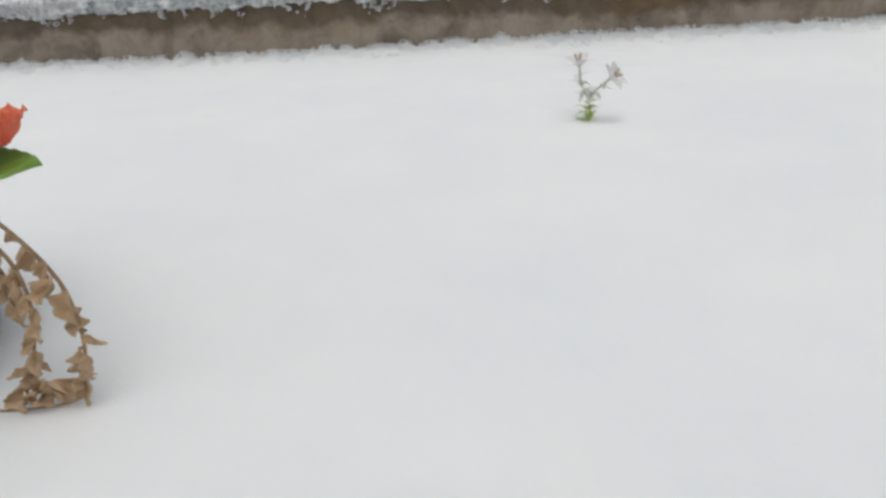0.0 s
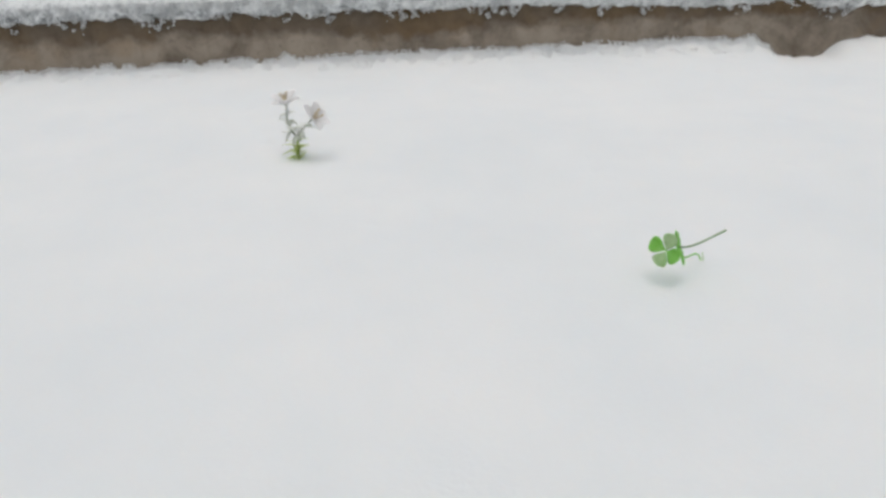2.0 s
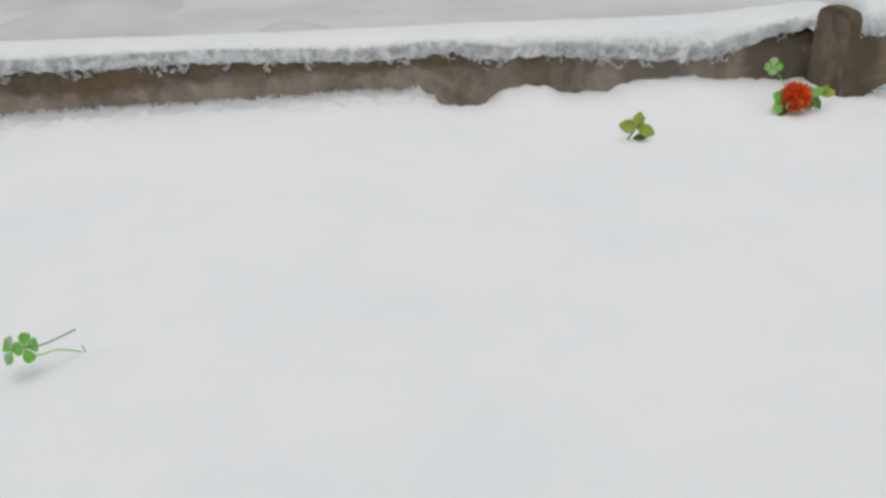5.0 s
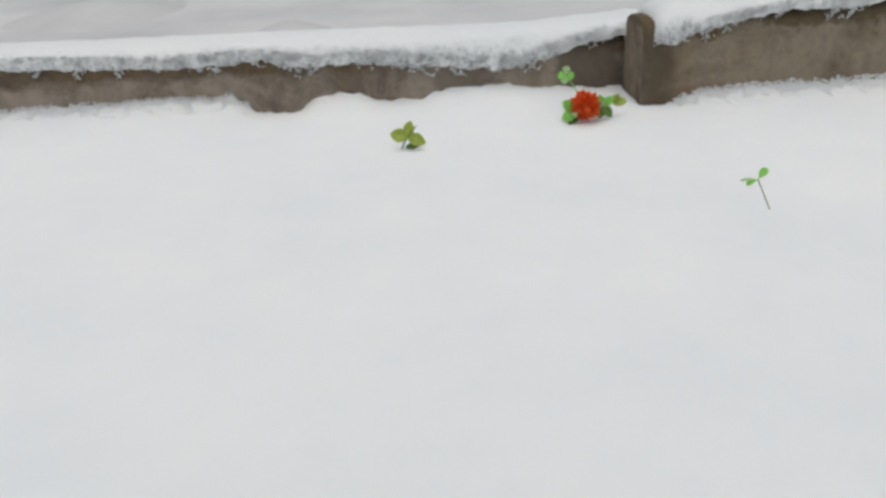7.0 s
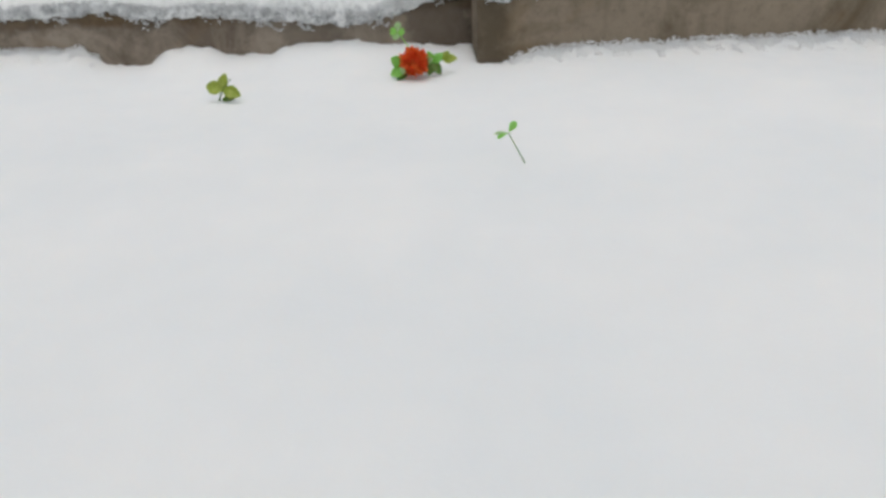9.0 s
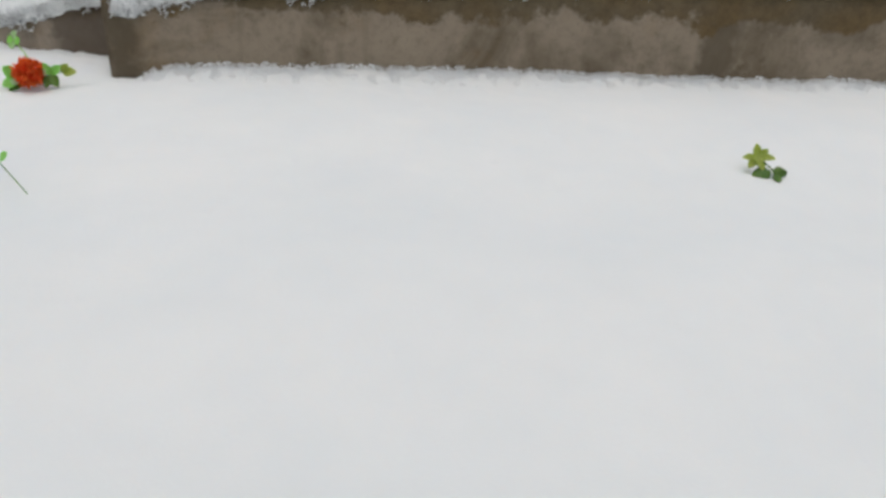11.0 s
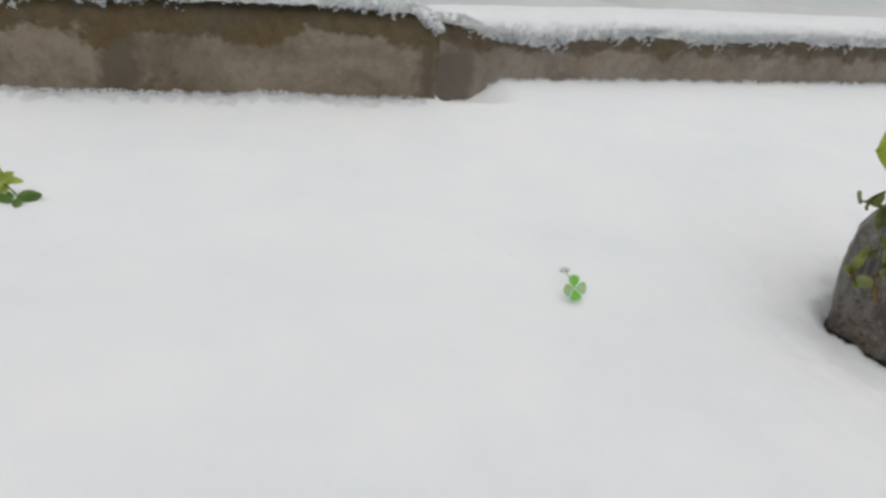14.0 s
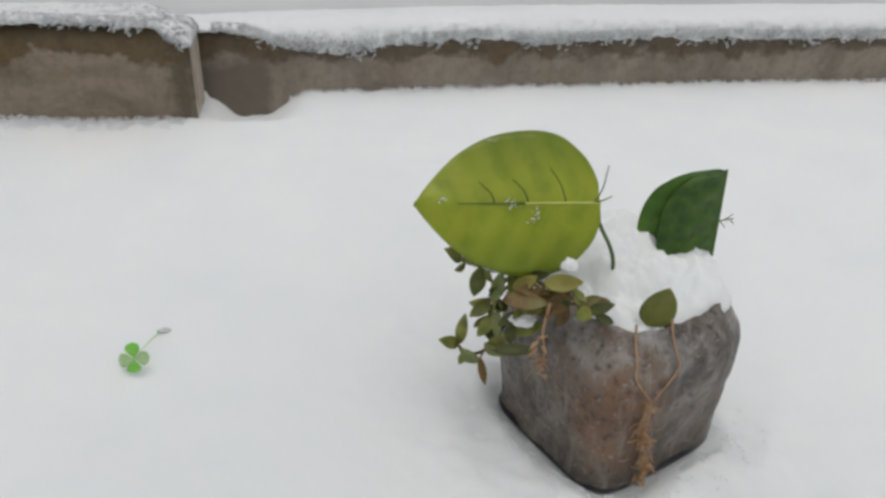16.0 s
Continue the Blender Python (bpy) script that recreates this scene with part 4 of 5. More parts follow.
def planter():
    t = new("planter")
    t.matrix_world = POT_M
    tagged(t, "square grey nursery bag planter, dusty plastic over brown soil", "planter")
    n, rows = 168, 44
    bm = bmesh.new()
    rings = []
    for i in range(rows + 1):
        h = i / rows
        ring = []
        for k in range(n):
            a = 2 * math.pi * k / n
            p = pot_point(a, h)
            fold = abs(fuzz(p.x * 2.2 + 0.25 * p.z, p.y * 2.2 - 0.2 * p.z, p.z * 0.45, 20)) * 0.6 + abs(fuzz(p.x + 0.5 * p.z, p.y, p.z * 0.8, 38)) * 0.4
            d = 0.0035 * fuzz(p.x, p.y, p.z, 19) + 0.0065 * (0.22 - fold) * step(h, 0.15, 0.6) + 0.0012 * fuzz(p.x, p.y, p.z, 85)
            p += Vector((p.x, p.y, 0)).normalized() * d
            p.z += rim_lift(a) * step(h, 0.8, 1.0)
            if i == 0:
                p = Vector((p.x * 0.95, p.y * 0.95, p.z))
            ring.append(bm.verts.new(p))
        rings.append(ring)
    for i in range(1, 5):
        ring = []
        for k in range(n):
            a = 2 * math.pi * k / n
            p = pot_point(a, 1.0, -0.0016 - 0.0006 * i)
            p.z -= 0.006 * i - rim_lift(a)
            ring.append(bm.verts.new(p))
        rings.append(ring)
    for a, b in zip(rings, rings[1:]):
        for k in range(n):
            bm.faces.new((a[k], a[(k + 1) % n], b[(k + 1) % n], b[k]))
    bm.faces.new(rings[0][::-1])
    part("bag", bm, BAG, t)
    # black ring paints the bag's wet edge and the shade in the gap
    bm = bmesh.new()
    rings = []
    for h, out in ((-0.03, -0.004), (0.0, 0.0005), (0.030, 0.0014), (0.060, -0.0006)):
        rings.append([bm.verts.new(Vector((*squircle(2 * math.pi * k / n, 0.086 + out, 5.5), h * 0.152 * (1 + 0.2 * fuzz(k, h, 0, 0.4))))) for k in range(n)])
    for a, b in zip(rings, rings[1:]):
        for k in range(n):
            bm.faces.new((a[k], a[(k + 1) % n], b[(k + 1) % n], b[k]))
    bm.faces.new(rings[0][::-1])
    part("base_edge_shade", bm, RUBBER, t, "wet black lower edge of the bag, the gap's shade in its black")
    bm = bmesh.new()
    verts = {}
    for i in range(13):
        for k in range(48):
            x, y = squircle(2 * math.pi * k / 48, 0.0740 * i / 12, 3.0)
            verts[i, k] = bm.verts.new((x, y, 0.163 + 0.006 * fuzz(x, y, 0, 35) + 0.005 * fuzz(x, y, 5, 120)))
    for i in range(1, 12):
        for k in range(48):
            bm.faces.new((verts[i, k], verts[i + 1, k], verts[i + 1, (k + 1) % 48], verts[i, (k + 1) % 48]))
    bm.faces.new([verts[1, k] for k in range(48)])
    for k in range(48):
        bm.verts.remove(verts[0, k])
    part("soil", bm, SOIL, t, "damp brown soil")


planter()


def pot_snow():
    """Snow heaped on the soil, highest at the back, spilling over the far rim, open at the front rim and where the plant hangs."""
    n, rings = 120, 40
    verts, faces = [], []
    for i in range(rings + 1):
        q = 1.13 * i / rings
        for k in range(n):
            a = 2 * math.pi * k / n
            x, y = squircle(a, 0.0790 * min(q, 1.0), 3.0)
            w = POT_M @ Vector((x, y, 0))
            cx, cy = w.x - POT.x, w.y - POT.y
            bare = (1 - step(cy, -0.090, -0.045)) * (1 - step(cx, -0.035, 0.005)) + (1 - step(cx, -0.085, -0.025)) * (1 - step(cy, 0.0, 0.05))
            bare = min(1.0, bare + 0.35 * fuzz(x, y, 7, 40) * (1 if 0.1 < bare < 0.9 else 0))
            inner = min(q, 1.0)
            hgt = 0.052 * math.sqrt(max(0.0, 1 - inner ** 3.4)) * (0.42 + 0.58 * step(cy, -0.055, 0.05)) * (1 - 0.35 * math.exp(-((cx - 0.03) ** 2 + (cy - 0.02) ** 2) / 0.0012)) * (1 - max(0.0, bare) * 1.15)
            lump = 0.010 * fuzz(x, y, 1, 30) + 0.0075 * fuzz(x, y, 4, 62) + 0.0042 * fuzz(x, y, 6, 130) + 0.002 * fuzz(x, y, 9, 260)
            z = 0.158 + (0.002 + 0.020 * step(cy + 0.55 * cx, -0.050, 0.010)) * (1 - max(0.0, bare)) + 0.8 * hgt + lump * (1 if hgt > 0.004 else 0.3)
            # the lip that hangs over the rim where snow lies thick
            spill = step(cx + 0.6 * cy + 0.02 * fuzz(x, y, 3, 35), 0.025, 0.060)
            over = max(0.0, q - 1.0) / 0.13
            grow = 1 + spill * (0.11 * min(1.0, over * 1.6) + 0.012 * fuzz(x, y, 8, 60) * over)
            z -= over * (0.004 + spill * (0.014 + 0.009 * fuzz(math.cos(a), math.sin(a), 0, 9)))
            if spill < 0.2 and over > 0:
                z = min(z, 0.155)
            verts.append(Vector((x * grow, y * grow, z)))
    for i in range(rings):
        for k in range(n):
            a, b = i * n + k, i * n + (k + 1) % n
            faces.append((a, a + n, b + n, b))
    verts += [Vector((v.x * 0.88, v.y * 0.88, 0.145)) for v in verts[-n:]]
    o = (rings + 1) * n
    for k in range(n):
        faces.append((o - n + k, o + k, o + (k + 1) % n, o - n + (k + 1) % n))
    ob = mesh_object("settled_snow", verts, faces, SNOW)
    ob.matrix_world = POT_M
    tagged(ob, "lumpy white snow heaped on the soil of the planter", "snow")


pot_snow()


def frost_bits(parent, spots, seed, spread=0.004, count=14, flat=None):
    """Small irregular snow grains that cling in little groups."""
    r = random.Random(seed)
    flat = flat or Matrix.Identity(4)
    for at in spots:
        bm = bmesh.new()
        for _ in range(count):
            p = Vector(at) + flat.to_3x3() @ Vector((r.gauss(0, spread), r.gauss(0, spread * 0.6), abs(r.gauss(0, 0.0004))))
            size = r.uniform(0.0003, 0.0008)
            made = bmesh.ops.create_icosphere(bm, subdivisions=1, radius=1)
            for v in made["verts"]:
                v.co = p + flat.to_3x3() @ Vector((v.co.x * size * r.uniform(0.7, 1.5), v.co.y * size * r.uniform(0.7, 1.5), v.co.z * size * 0.6))
        part("frost", bm, ICE, parent, "patch of clinging snow")


def snow_pad(parent, at, rx, ry, h, seed, tilt=None):
    """A soft lump of snow resting on a leaf."""
    bm = bmesh.new()
    bmesh.ops.create_icosphere(bm, subdivisions=4, radius=1)
    tilt = tilt or Matrix.Identity(3)
    for v in bm.verts:
        d = v.co.normalized()
        k = 1 + 0.35 * fuzz(d.x, d.y, d.z + seed, 2.2) + 0.22 * fuzz(d.x, d.y, d.z + seed, 5) + 0.10 * fuzz(d.x, d.y, d.z + seed, 12)
        v.co = Vector(at) + tilt @ Vector((d.x * rx * k, d.y * ry * k, d.z * h * k))
    part("snow_pad", bm, SNOW_CRUMB, parent, "patch of clinging snow")


def big_leaf():
    o = Vector((3.446, 0.342, 0.048))
    t = thing("broad_leaf", o, "large lime-green heart-shaped leaf with frost, standing in the planter", "leaf", "leaves in the planter")
    s = Vector((3.415, 0.323, 0.174)) - o
    tip = Vector((3.264, 0.314, 0.184)) - o
    wide = Vector((0.014, 0.052, 0.099)).normalized()
    u = (tip - s).normalized()
    up = wide.cross(u)
    if up.y > 0:
        up = -up
    m = aim(s - u * 0.006, u, up)
    ln = (tip - s).length + 0.006
    blade = part("blade", leaf(bmesh.new(), Matrix.Identity(4), ln, 0.122, heart, 0.0006, bend=-0.06, fold_l=-7, fold_r=-9, wave=0.014, ribs=0.006, ns=72, nw=9), BIG_LEAF, t)
    blade.matrix_local = m

    def on(x, y, lift=0.0012):
        q = abs(y)
        return m @ Vector((x * ln, y * math.cos(radians(8)), -0.06 * ln * x * x - q * math.sin(radians(8)) + 0.122 * 0.010 * math.sin(9 * x + 2 * y / 0.06) + lift))
    part("midrib", tube(bmesh.new(), [on(0.0, 0), on(0.2, 0), on(0.42, 0)], 0.0013, 0.0009, 6), VEIN_PALE, t, "pale yellow midrib")
    part("midrib", tube(bmesh.new(), [on(0.42, 0), on(0.6, 0), on(0.78, 0)], 0.0008, 0.0003, 6), VEIN, t, "thin dark end of the midrib")
    for x, k, far_y in [(0.20, 1, 0.030), (0.40, 1, 0.020), (0.58, 1, 0.018)]:
        sgn = k if (on(0.3, 0.03) - on(0.3, 0)).z > 0 else -k
        part("vein", tube(bmesh.new(), [on(x, 0), on(x + 0.02, sgn * far_y * 0.5), on(x + 0.08, sgn * far_y)], 0.0006, 0.0003, 5), VEIN, t, "dark side vein")
    sg = 1 if (on(0.3, 0.03) - on(0.3, 0)).z > 0 else -1
    frost_bits(t, [on(0.50, sg * 0.001, 0.001), on(0.46, sg * 0.0, 0.001), on(0.36, sg * -0.006, 0.001), on(0.375, sg * -0.014, 0.001), on(0.86, sg * 0.003, 0.001), on(0.58, sg * 0.054, 0.001)], 4, 0.0026, 9, m)
    snow_pad(t, on(0.16, sg * -0.053, 0.002), 0.007, 0.006, 0.003, 3, m.to_3x3())
    part("stalk", tube(bmesh.new(), [s, (s.x + 0.008, s.y, s.z - 0.02), (0.004, 0.0, 0.055), (0, 0, 0.0)], 0.0014, 0.0022), VEIN, t)
    part("tendril", tube(bmesh.new(), [s, s + Vector((0.004, -0.004, 0.014)), s + Vector((0.006, -0.006, 0.036))], 0.0008, 0.0004, 5), VEIN, t, "thin dark tendril")
    part("tendril", tube(bmesh.new(), [s, s + Vector((0.008, -0.006, 0.006)), s + Vector((0.010, -0.012, 0.012))], 0.0007, 0.0004, 5), VEIN, t)


def folded_leaf():
    o = Vector((3.553, 0.360, 0.058))
    t = thing("folded_leaf", o, "dark green folded leaf upright in the planter's snow", "leaf", "leaves in the planter")
    top = Vector((3.5505, 0.367, 0.181)) - o
    m = aim((0.004, -0.002, 0.0), top, (-0.25, -0.95, 0.15))
    ln = top.length

    def half_blade(width, turn, lift, ripple):
        """One half of the blade beside the midrib, turned about it."""
        bm, rows = bmesh.new(), []
        rot = Matrix.Rotation(radians(turn), 4, "X")
        for i in range(33):
            u = i / 32
            w = width * max(0.01, 1 - u ** 7) ** 0.5 * (0.86 + 0.14 * math.sin(3 * u))
            row = []
            for k in range(11):
                q = k / 10
                bulge = lift * math.sin(math.pi * min(1.0, q)) + ripple * math.sin(30 * u + 7 * q) * q * (1 - q) * 4 + 0.0016 * fuzz(u * 9, q * 7, turn, 1.4)
                row.append(m @ rot @ Vector((u * ln, q * w, bulge)))
            rows.append(row)
        for side in (1, -1):
            way = (m @ rot).to_3x3() @ Vector((0, 0, 0.0006 * side))
            grid = [[bm.verts.new(p + way) for p in row] for row in rows]
            for a, b in zip(grid, grid[1:]):
                for k in range(10):
                    bm.faces.new((a[k], b[k], b[k + 1], a[k + 1]) if side > 0 else (a[k + 1], b[k + 1], b[k], a[k]))
        return bm
    part("blade", half_blade(0.073, 0, 0.003, 0.0006), DARK_LEAF, t)
    part("flap", half_blade(0.056, 10, 0.006, 0.0016), FLAP_SHADED, t, "half folded over the front, its shade put into a darker green")
    part("midrib", tube(bmesh.new(), [m @ Vector((0, -0.0008, 0)), m @ Vector((ln * 0.5, -0.0008, 0.0005)), m @ Vector((ln, -0.0008, 0))], 0.0014, 0.0007, 6), DARK_LEAF, t)
    part("stalk", tube(bmesh.new(), [(0.0, 0, -0.015), (0.004, -0.002, 0.004)], 0.002, 0.0016), VEIN, t)
    twig = part("twig", tube(bmesh.new(), [(-0.004, 0.006, 0.066), (0.010, 0.006, 0.070), (0.020, 0.004, 0.072)], 0.0009, 0.0006, 5), VEIN, t, "thin dark twig")
    for a, b in (((0.012, 0.006, 0.070), (0.018, 0.004, 0.077)), ((0.008, 0.006, 0.069), (0.013, 0.004, 0.063)), ((0.016, 0.005, 0.071), (0.021, 0.003, 0.067))):
        part("spur", tube(bmesh.new(), [a, b], 0.0006, 0.0004, 5), VEIN, twig)
    snow_pad(t, (-0.018, -0.018, 0.022), 0.016, 0.012, 0.009, 5)
    snow_pad(t, (-0.006, -0.012, 0.036), 0.007, 0.006, 0.006, 8)


def small_leaf():
    o = Vector((3.467, 0.281, 0.079))
    t = thing("half_leaf", o, "small olive-green leaf stub standing at the planter's rim", "leaf", "leaves in the planter")
    part("blade", leaf(bmesh.new(), aim((0, 0, -0.006), (0.28, 0.05, 1), (-0.3, -0.95, 0.1)), 0.040, 0.031, heart, 0.0008, fold_l=-6, fold_r=-14, cup=0.1, bend=0.05, wave=0.02, ns=18, nw=5), OLIVE, t)


big_leaf()
folded_leaf()
small_leaf()


def shoot(plant, o, mat, way, leaves):
    """One succulent shoot: a stem through its points, and fleshy leaves from base to tip."""
    stem = part("stem", tube(bmesh.new(), way, 0.0021, 0.0012, 7), mat, plant)
    for k, (base, tip, wide, skin) in enumerate(leaves):
        base, tip = Vector(base), Vector(tip)
        tip = base + (tip - base) * 1.10
        ln = (tip - base).length
        up = Vector((-0.25 + 0.6 * math.sin(k * 2.1), -0.75, 0.45 + 0.55 * math.cos(k * 1.7)))
        part("leaf", leaf(bmesh.new(), aim(base, tip - base, up), ln, ln * wide * 0.92, oval, 0.0016, bend=0.16 * math.sin(k * 3.3), cup=0.35 + 0.2 * math.sin(k * 1.3), wave=0.02, ns=14, nw=4), skin, stem)
        near = min((Vector(p) for p in way), key=lambda p: (p - base).length)
        if (near - base).length > 0.004:
            part("leaf_stalk", tube(bmesh.new(), [near, near.lerp(base, 0.6) + Vector((0, 0, 0.001)), base + (tip - base) * 0.08], 0.0011, 0.0008, 5), mat, stem)


def trailing_plant():
    """A succulent that hangs over the planter's rim."""
    o = Vector((3.40, 0.325, 0.075))
    t = thing("trailing_succulent", o, "frost-bitten olive succulent trailing over the planter's rim", "plant")
    shoot(t, o, SUCCULENT, [(-0.013, 0.005, 0.011), (-0.035, 0.010, 0.022), (-0.053, 0.020, 0.021), (-0.078, 0.027, 0.027), (-0.089, 0.031, 0.030)], [
        ((-0.086, 0.039, 0.024), (-0.102, 0.031, 0.041), 0.50, SUCCULENT),
        ((-0.087, 0.031, 0.029), (-0.076, 0.023, 0.044), 0.50, SUCCULENT),
        ((-0.085, 0.029, 0.027), (-0.095, 0.021, 0.026), 0.60, SUCCULENT),
        ((-0.082, 0.024, 0.029), (-0.083, 0.016, 0.044), 0.50, SUCCULENT),
        ((-0.071, 0.022, 0.027), (-0.079, 0.014, 0.005), 0.62, SUCC_PALE),
        ((-0.069, 0.017, 0.029), (-0.065, 0.009, 0.019), 0.50, SUCCULENT),
        ((-0.061, 0.029, 0.017), (-0.059, 0.021, 0.032), 0.50, SUCCULENT),
    ])
    shoot(t, o, SUCCULENT, [(-0.015, 0.000, 0.014), (-0.047, 0.000, 0.029), (-0.059, -0.003, 0.019), (-0.066, -0.003, -0.014)], [
        ((-0.059, -0.005, 0.037), (-0.067, -0.013, 0.014), 0.46, SUCC_PALE),
        ((-0.053, -0.006, 0.035), (-0.050, -0.014, 0.014), 0.45, SUCCULENT),
        ((-0.063, -0.001, 0.008), (-0.086, -0.009, 0.012), 0.50, SUCCULENT),
        ((-0.066, 0.001, 0.002), (-0.084, -0.007, -0.004), 0.60, SUCC_PALE),
        ((-0.061, -0.001, -0.007), (-0.077, -0.009, -0.024), 0.50, SUCCULENT),
        ((-0.060, -0.005, -0.002), (-0.062, -0.013, -0.025), 0.45, SUCC_PALE),
        ((-0.054, -0.001, 0.017), (-0.071, -0.009, 0.024), 0.50, SUCC_DARK),
        ((-0.047, 0.009, 0.019), (-0.039, 0.001, 0.038), 0.50, SUCC_DARK),
    ])
    shoot(t, o, SUCC_BROWN, [(-0.017, -0.005, 0.017), (-0.047, -0.007, -0.007), (-0.067, 0.000, -0.048), (-0.085, 0.007, -0.057), (-0.091, 0.010, -0.048)], [
        ((-0.089, 0.015, -0.051), (-0.087, 0.007, -0.015), 0.30, SUCCULENT),
        ((-0.090, 0.014, -0.051), (-0.108, 0.006, -0.039), 0.52, SUCCULENT),
        ((-0.090, 0.003, -0.048), (-0.073, -0.005, -0.056), 0.75, SUCC_PALE),
        ((-0.084, 0.007, -0.057), (-0.091, -0.001, -0.061), 0.70, SUCCULENT),
        ((-0.074, -0.007, -0.052), (-0.071, -0.015, -0.074), 0.34, SUCC_BROWN),
        ((-0.070, -0.005, -0.037), (-0.056, -0.013, -0.047), 0.60, SUCC_PALE),
        ((-0.067, -0.005, -0.041), (-0.052, -0.013, -0.022), 0.50, SUCCULENT),
        ((-0.067, -0.026, -0.031), (-0.035, -0.034, -0.025), 0.33, SUCC_DARK),
        ((-0.052, -0.012, -0.022), (-0.023, -0.020, -0.012), 0.42, SUCCULENT),
        ((-0.054, -0.001, -0.038), (-0.071, -0.009, -0.019), 0.50, SUCC_DARK),
    ])
    shoot(t, o, SUCC_BROWN, [(-0.020, -0.015, 0.024), (-0.017, -0.030, 0.028), (-0.008, -0.035, 0.032)], [
        ((-0.065, -0.033, 0.028), (-0.031, -0.041, 0.027), 0.46, SUCC_BROWN),
        ((-0.032, -0.036, 0.044), (-0.004, -0.044, 0.048), 0.52, SUCC_YELLOW),
        ((-0.053, -0.021, 0.031), (-0.037, -0.029, 0.046), 0.50, SUCC_YELLOW),
        ((-0.028, -0.026, 0.031), (-0.051, -0.034, 0.037), 0.45, SUCC_BROWN),
        ((-0.007, -0.035, 0.037), (0.003, -0.043, 0.028), 0.50, SUCCULENT),
        ((-0.011, -0.033, 0.031), (-0.028, -0.041, 0.024), 0.40, SUCC_BROWN),
        ((-0.041, -0.021, 0.043), (-0.025, -0.029, 0.051), 0.45, SUCC_DARK),
        ((-0.031, -0.032, 0.022), (-0.044, -0.040, 0.022), 0.45, SUCCULENT),
        ((-0.018, -0.037, 0.036), (-0.007, -0.045, 0.032), 0.45, SUCC_BROWN),
    ])
    r = random.Random(12)
    for b, way in enumerate(([(-0.016, 0.004, 0.006), (-0.034, 0.008, 0.020), (-0.056, 0.012, 0.004), (-0.064, 0.014, -0.022)], [(-0.016, 0.0, 0.006), (-0.030, -0.012, 0.018), (-0.044, -0.016, 0.004), (-0.052, -0.012, -0.020)],
                             [(-0.010, -0.012, 0.010), (-0.016, -0.028, 0.022), (-0.030, -0.034, 0.018)], [(-0.010, -0.016, 0.010), (0.004, -0.034, 0.018), (0.014, -0.044, 0.014)])):
        stem = part("stem", tube(bmesh.new(), way, 0.0019, 0.0012, 6), SUCC_BROWN, t)
        for k in range(9):
            f = (0.2 + 0.8 * k / 8) * (len(way) - 1)
            i = min(int(f), len(way) - 2)
            p = Vector(way[i]).lerp(Vector(way[i + 1]), f - i)
            d = Vector((r.uniform(-1, 0.7), r.uniform(-0.5, 0.3), r.uniform(-0.9, 0.5))).normalized()
            ln = r.uniform(0.015, 0.024)
            skin = r.choice((SUCC_DARK, SUCCULENT, SUCC_BROWN, SUCC_DARK, SUCC_BROWN if b > 1 else SUCCULENT))
            part("leaf", leaf(bmesh.new(), aim(p, d, (-0.2, -0.8, 0.6)), ln, ln * r.uniform(0.4, 0.6), oval, 0.0013, bend=r.uniform(-0.3, 0.3), cup=r.uniform(0.2, 0.7), ns=11, nw=3), skin, stem)
    part("root", tube(bmesh.new(), [(-0.020, -0.005, -0.010), (-0.024, -0.008, 0.012), (-0.040, 0.0, 0.027)], 0.0026, 0.002, 7), SUCC_BROWN, t)
    snow_pad(t, (-0.040, -0.017, -0.004), 0.012, 0.008, 0.006, 2)
    snow_pad(t, (-0.055, 0.014, 0.032), 0.016, 0.008, 0.005, 9)
    frost_bits(t, [(-0.060, -0.004, 0.012), (-0.030, -0.034, 0.040)], 6, 0.006, 10)


trailing_plant()


def dry_roots():
    """Dead tan runners that hang over the front rim down the side of the bag."""
    def down(a, hs, out=0.004, sway=0.0):
        return [POT_M @ (pot_point(radians(a + sway * (1 - h) * math.sin(9 * h)), h, out)) for h in hs]
    o = POT_M @ pot_point(radians(-115), 1.0)
    t = thing("dry_runner", o, "dead tan runners hanging over the bag to the snow", "dead plant")
    r = random.Random(8)
    main = down(-118, (1.02, 0.85, 0.66, 0.5, 0.36, 0.22, 0.06), 0.005, 8)
    left = down(-130, (1.03, 0.95, 0.87, 0.80), 0.004, 14) + main[2:3]
    right = down(-108, (1.03, 0.95, 0.87, 0.80), 0.004, 14) + main[2:3]
    stub = [Vector(p) for p in ((3.374, 0.284, 0.102), (3.369, 0.279, 0.076), (3.374, 0.281, 0.050), (3.372, 0.285, 0.026))]
    for pts, r0, r1 in ((main[2:], 0.0013, 0.0018), (left, 0.0010, 0.0008), (right, 0.0010, 0.0008), (stub, 0.0013, 0.0007)):
        part("runner", tube(bmesh.new(), [p - o for p in pts], r0, r1, 6), ROOT, t)
    for k in range(92):
        p = main[2 + k % 4].lerp(main[3 + k % 4], r.random()) if k < 72 else stub[1].lerp(stub[3], r.random())
        p = p - o + Vector((r.uniform(-0.005, 0.005), r.uniform(-0.004, 0.0), r.uniform(-0.004, 0.004)))
        d = Vector((r.uniform(-1, 1), r.uniform(-0.9, 0.1), r.uniform(-1, 0.6)))
        if k % 2:
            part("shred", leaf(bmesh.new(), aim(p, d), r.uniform(0.006, 0.012), 0.004, lance, 0.0004, bend=r.uniform(-0.6, 0.6), ns=6, nw=1), ROOT, t)
        else:
            d.normalize()
            part("rootlet", tube(bmesh.new(), [p, p + d * 0.006, p + d * 0.010 + Vector((0, 0, -0.004))], 0.0006, 0.0003, 5), ROOT, t)


dry_roots()


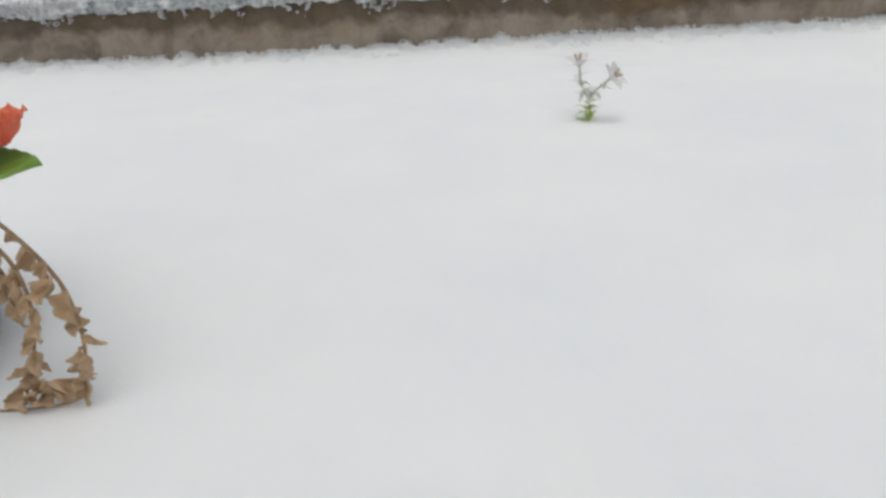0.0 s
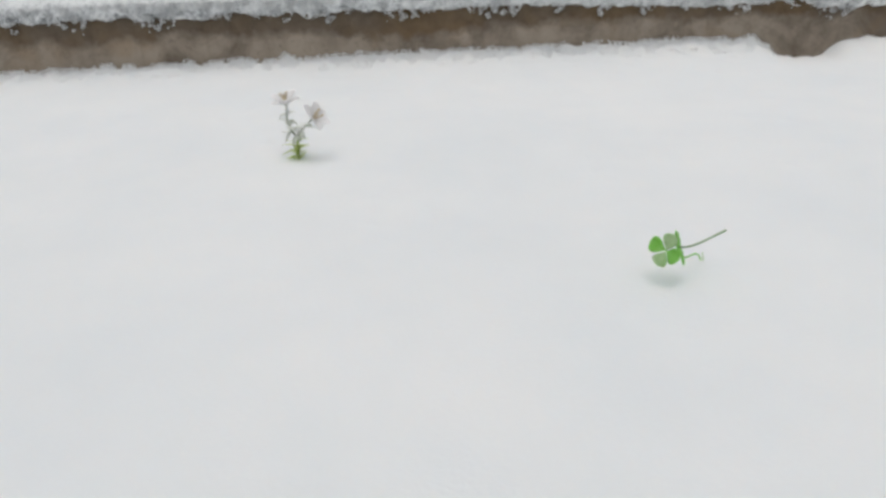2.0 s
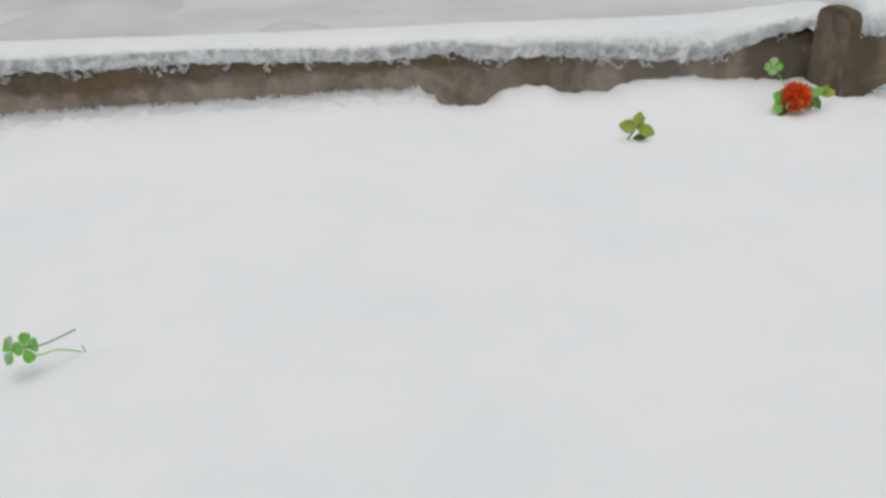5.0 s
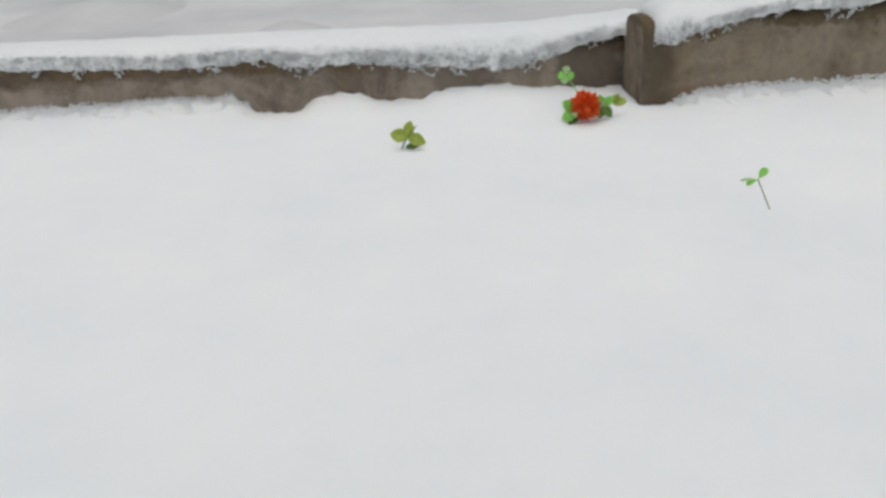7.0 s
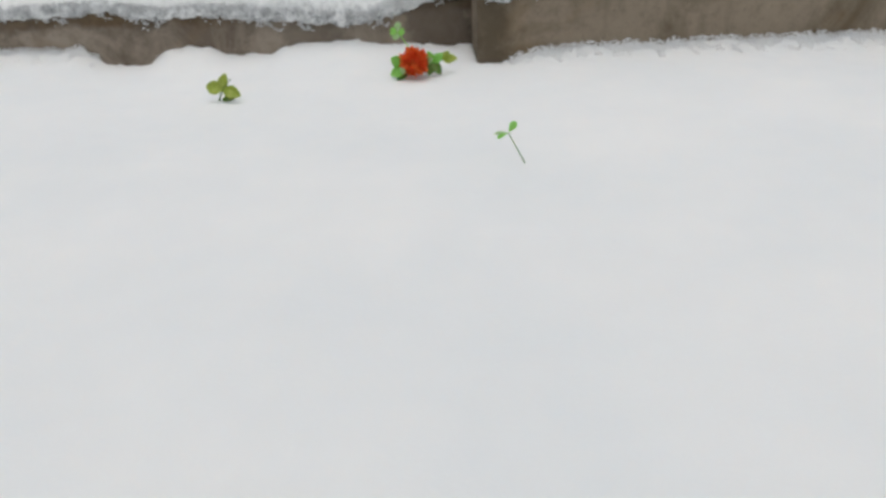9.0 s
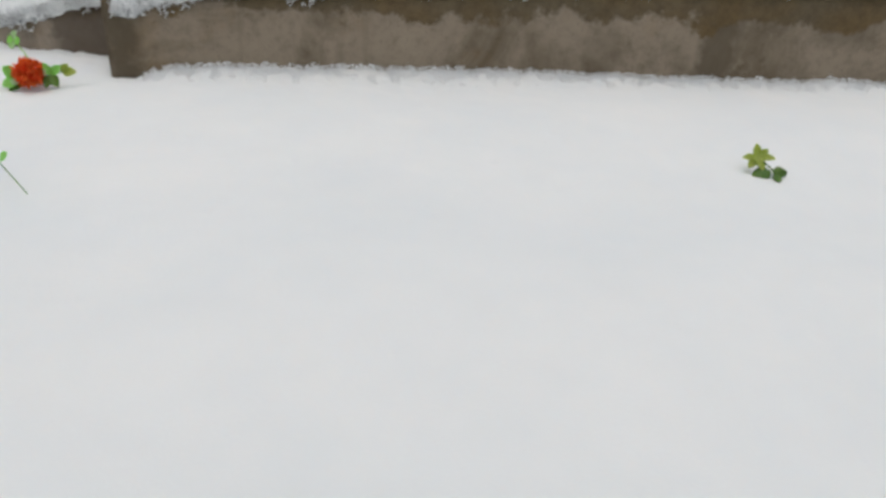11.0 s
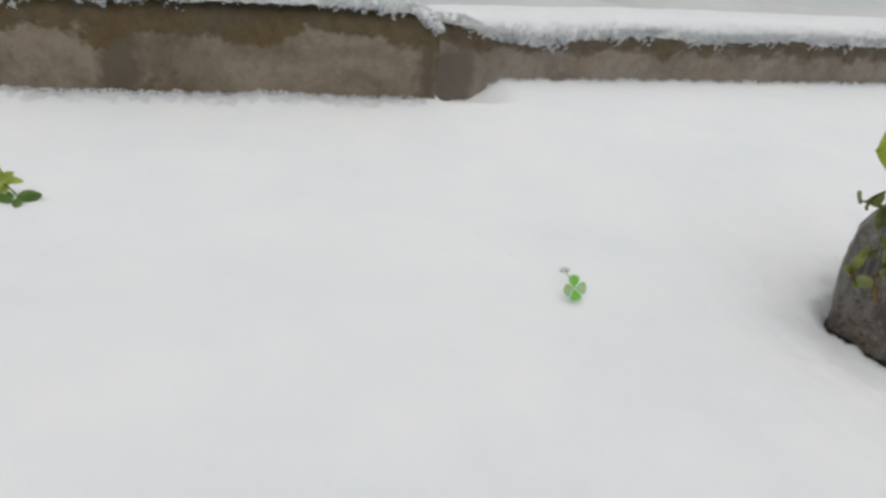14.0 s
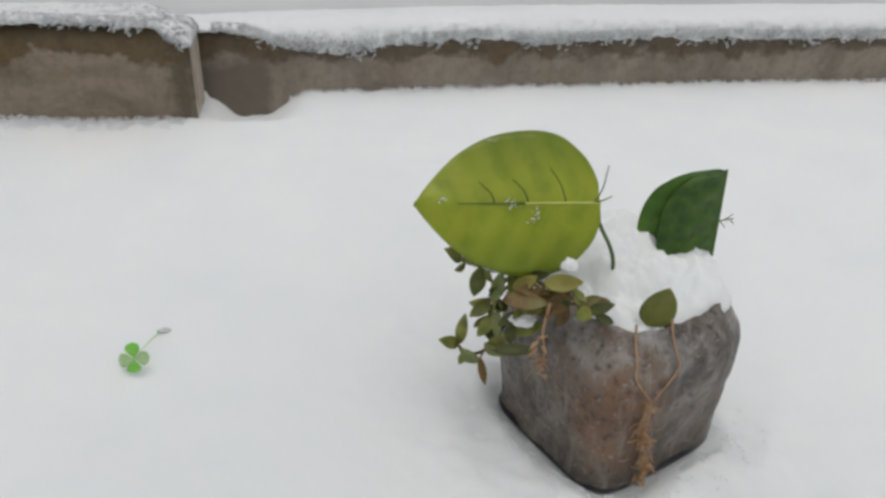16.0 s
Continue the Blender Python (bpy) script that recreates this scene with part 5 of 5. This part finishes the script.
# ---- the dark pot with the red flower at the start ----
def dark_pot():
    c = Vector((-0.169, 0.240, snow_z(-0.169, 0.240)))
    t = thing("flowerpot", c + Vector((0, 0, -0.01)), "round dark plastic flowerpot set in the snow", "flowerpot")
    prof = [(0.0, 0.0), (0.078, 0.0), (0.083, 0.004), (0.098, 0.085), (0.103, 0.087), (0.104, 0.10), (0.100, 0.103), (0.096, 0.10), (0.094, 0.085), (0.0, 0.084)]
    n = 48
    bm = bmesh.new()
    rings = [[bm.verts.new((max(r, 0.001) * math.cos(2 * math.pi * k / n), max(r, 0.001) * math.sin(2 * math.pi * k / n), z)) for k in range(n)] for r, z in prof[:-1]]
    for a, b in zip(rings, rings[1:]):
        for k in range(n):
            bm.faces.new((a[k], a[(k + 1) % n], b[(k + 1) % n], b[k]))
    bm.faces.new(rings[0][::-1])
    part("pot", bm, RUBBER, t)
    bm = bmesh.new()
    ring = [bm.verts.new((0.094 * math.cos(2 * math.pi * k / n), 0.094 * math.sin(2 * math.pi * k / n), 0.088 + 0.004 * fuzz(k, 0, 0, 0.7))) for k in range(n)]
    mid = [bm.verts.new((0.05 * math.cos(2 * math.pi * k / n), 0.05 * math.sin(2 * math.pi * k / n), 0.094 + 0.006 * fuzz(k, 3, 0, 0.5))) for k in range(n)]
    for k in range(n):
        bm.faces.new((ring[k], ring[(k + 1) % n], mid[(k + 1) % n], mid[k]))
    bm.faces.new(mid)
    part("soil", bm, SOIL, t)


def red_flower():
    o = Vector((-0.075, 0.225, 0.075))
    t = thing("red_flower", o, "coral-red flower over a thick green leaf in the dark pot", "flower")
    c = Vector((0.054, -0.014, 0.051))
    part("stem", tube(bmesh.new(), [(-0.02, 0.0, -0.005), (0.0, -0.004, 0.03), c], 0.002, 0.0016), STEM_GREEN, t)
    for k in range(9):
        a = k * 0.698
        d = Vector((math.cos(a) * 0.9, math.sin(a) * 0.9, 0.45))
        part("petal", leaf(bmesh.new(), aim(c, d), 0.026, 0.021, spoon, 0.0006, bend=0.25, cup=0.5, wave=0.07, ribs=0.03, teeth=5, ns=25, nw=5), PETAL_SOFT, t)
    for k in range(6):
        a = k * 1.047 + 0.5
        d = Vector((math.cos(a) * 0.5, math.sin(a) * 0.5, 0.9))
        part("petal", leaf(bmesh.new(), aim(c, d), 0.024, 0.019, spoon, 0.0006, bend=0.2, cup=0.6, wave=0.07, ribs=0.03, teeth=5, ns=25, nw=5), PETAL_SOFT, t)
    part("leaf", leaf(bmesh.new(), aim((-0.010, -0.012, 0.031), (0.93, -0.02, 0.20), (0.0, -0.35, 0.9)), 0.088, 0.036, oval, 0.003, cup=0.2, bend=-0.02, teeth=13, ns=39, nw=4), THICK_LEAF, t, "thick fresh green leaf with toothed edge")


def dry_vine():
    o = Vector((-0.070, 0.21, 0.092))
    t = thing("dry_vine", o, "dead brown vine with shrivelled leaves drooping onto the snow", "dead plant")
    outer = [Vector(p) for p in ((-0.075, 0.225, 0.098), (-0.045, 0.214, 0.106), (-0.022, 0.21, 0.092), (-0.003, 0.208, 0.066), (0.002, 0.206, 0.040), (-0.001, 0.206, 0.018), (-0.006, 0.205, 0.004), (-0.026, 0.200, 0.001), (-0.055, 0.197, 0.002))]
    inner = [Vector(p) for p in ((-0.070, 0.222, 0.096), (-0.046, 0.214, 0.094), (-0.026, 0.21, 0.078), (-0.020, 0.208, 0.055), (-0.024, 0.206, 0.030), (-0.031, 0.204, 0.012), (-0.034, 0.202, 0.002))]
    third = [Vector(p) for p in ((-0.040, 0.213, 0.085), (-0.031, 0.212, 0.066), (-0.029, 0.211, 0.050))]
    r = random.Random(3)
    for pts, n in ((outer, 22), (inner, 17), (third, 6)):
        vine = part("vine", tube(bmesh.new(), [p - o for p in pts], 0.0011, 0.0007, 6), DRY_STEM, t)
        for k in range(n):
            f = (0.18 + 0.8 * k / n) * (len(pts) - 1)
            i = min(int(f), len(pts) - 2)
            p = pts[i].lerp(pts[i + 1], f - i) - o
            d = Vector((r.uniform(-0.5, 0.55), r.uniform(-0.6, 0.3), r.uniform(-1.2, -0.3)))
            if p.z + o.z < 0.012:
                d.z = abs(d.z) * 0.6
            ln = r.uniform(0.009, 0.016)
            seed = r.uniform(0, 50)
            part("leaf", leaf(bmesh.new(), aim(p, d, (0.2, -0.9, 0.4), r.uniform(-60, 60)), ln, ln * r.uniform(0.45, 0.8), lambda u: oval(u) * (0.62 + 0.9 * abs(fuzz(u, seed, 0, 4.5))), 0.0008, bend=r.uniform(-0.8, 0.8), cup=r.uniform(0.4, 1.9), wave=0.16, ns=18, nw=4), DRY, vine)


dark_pot()
red_flower()
dry_vine()
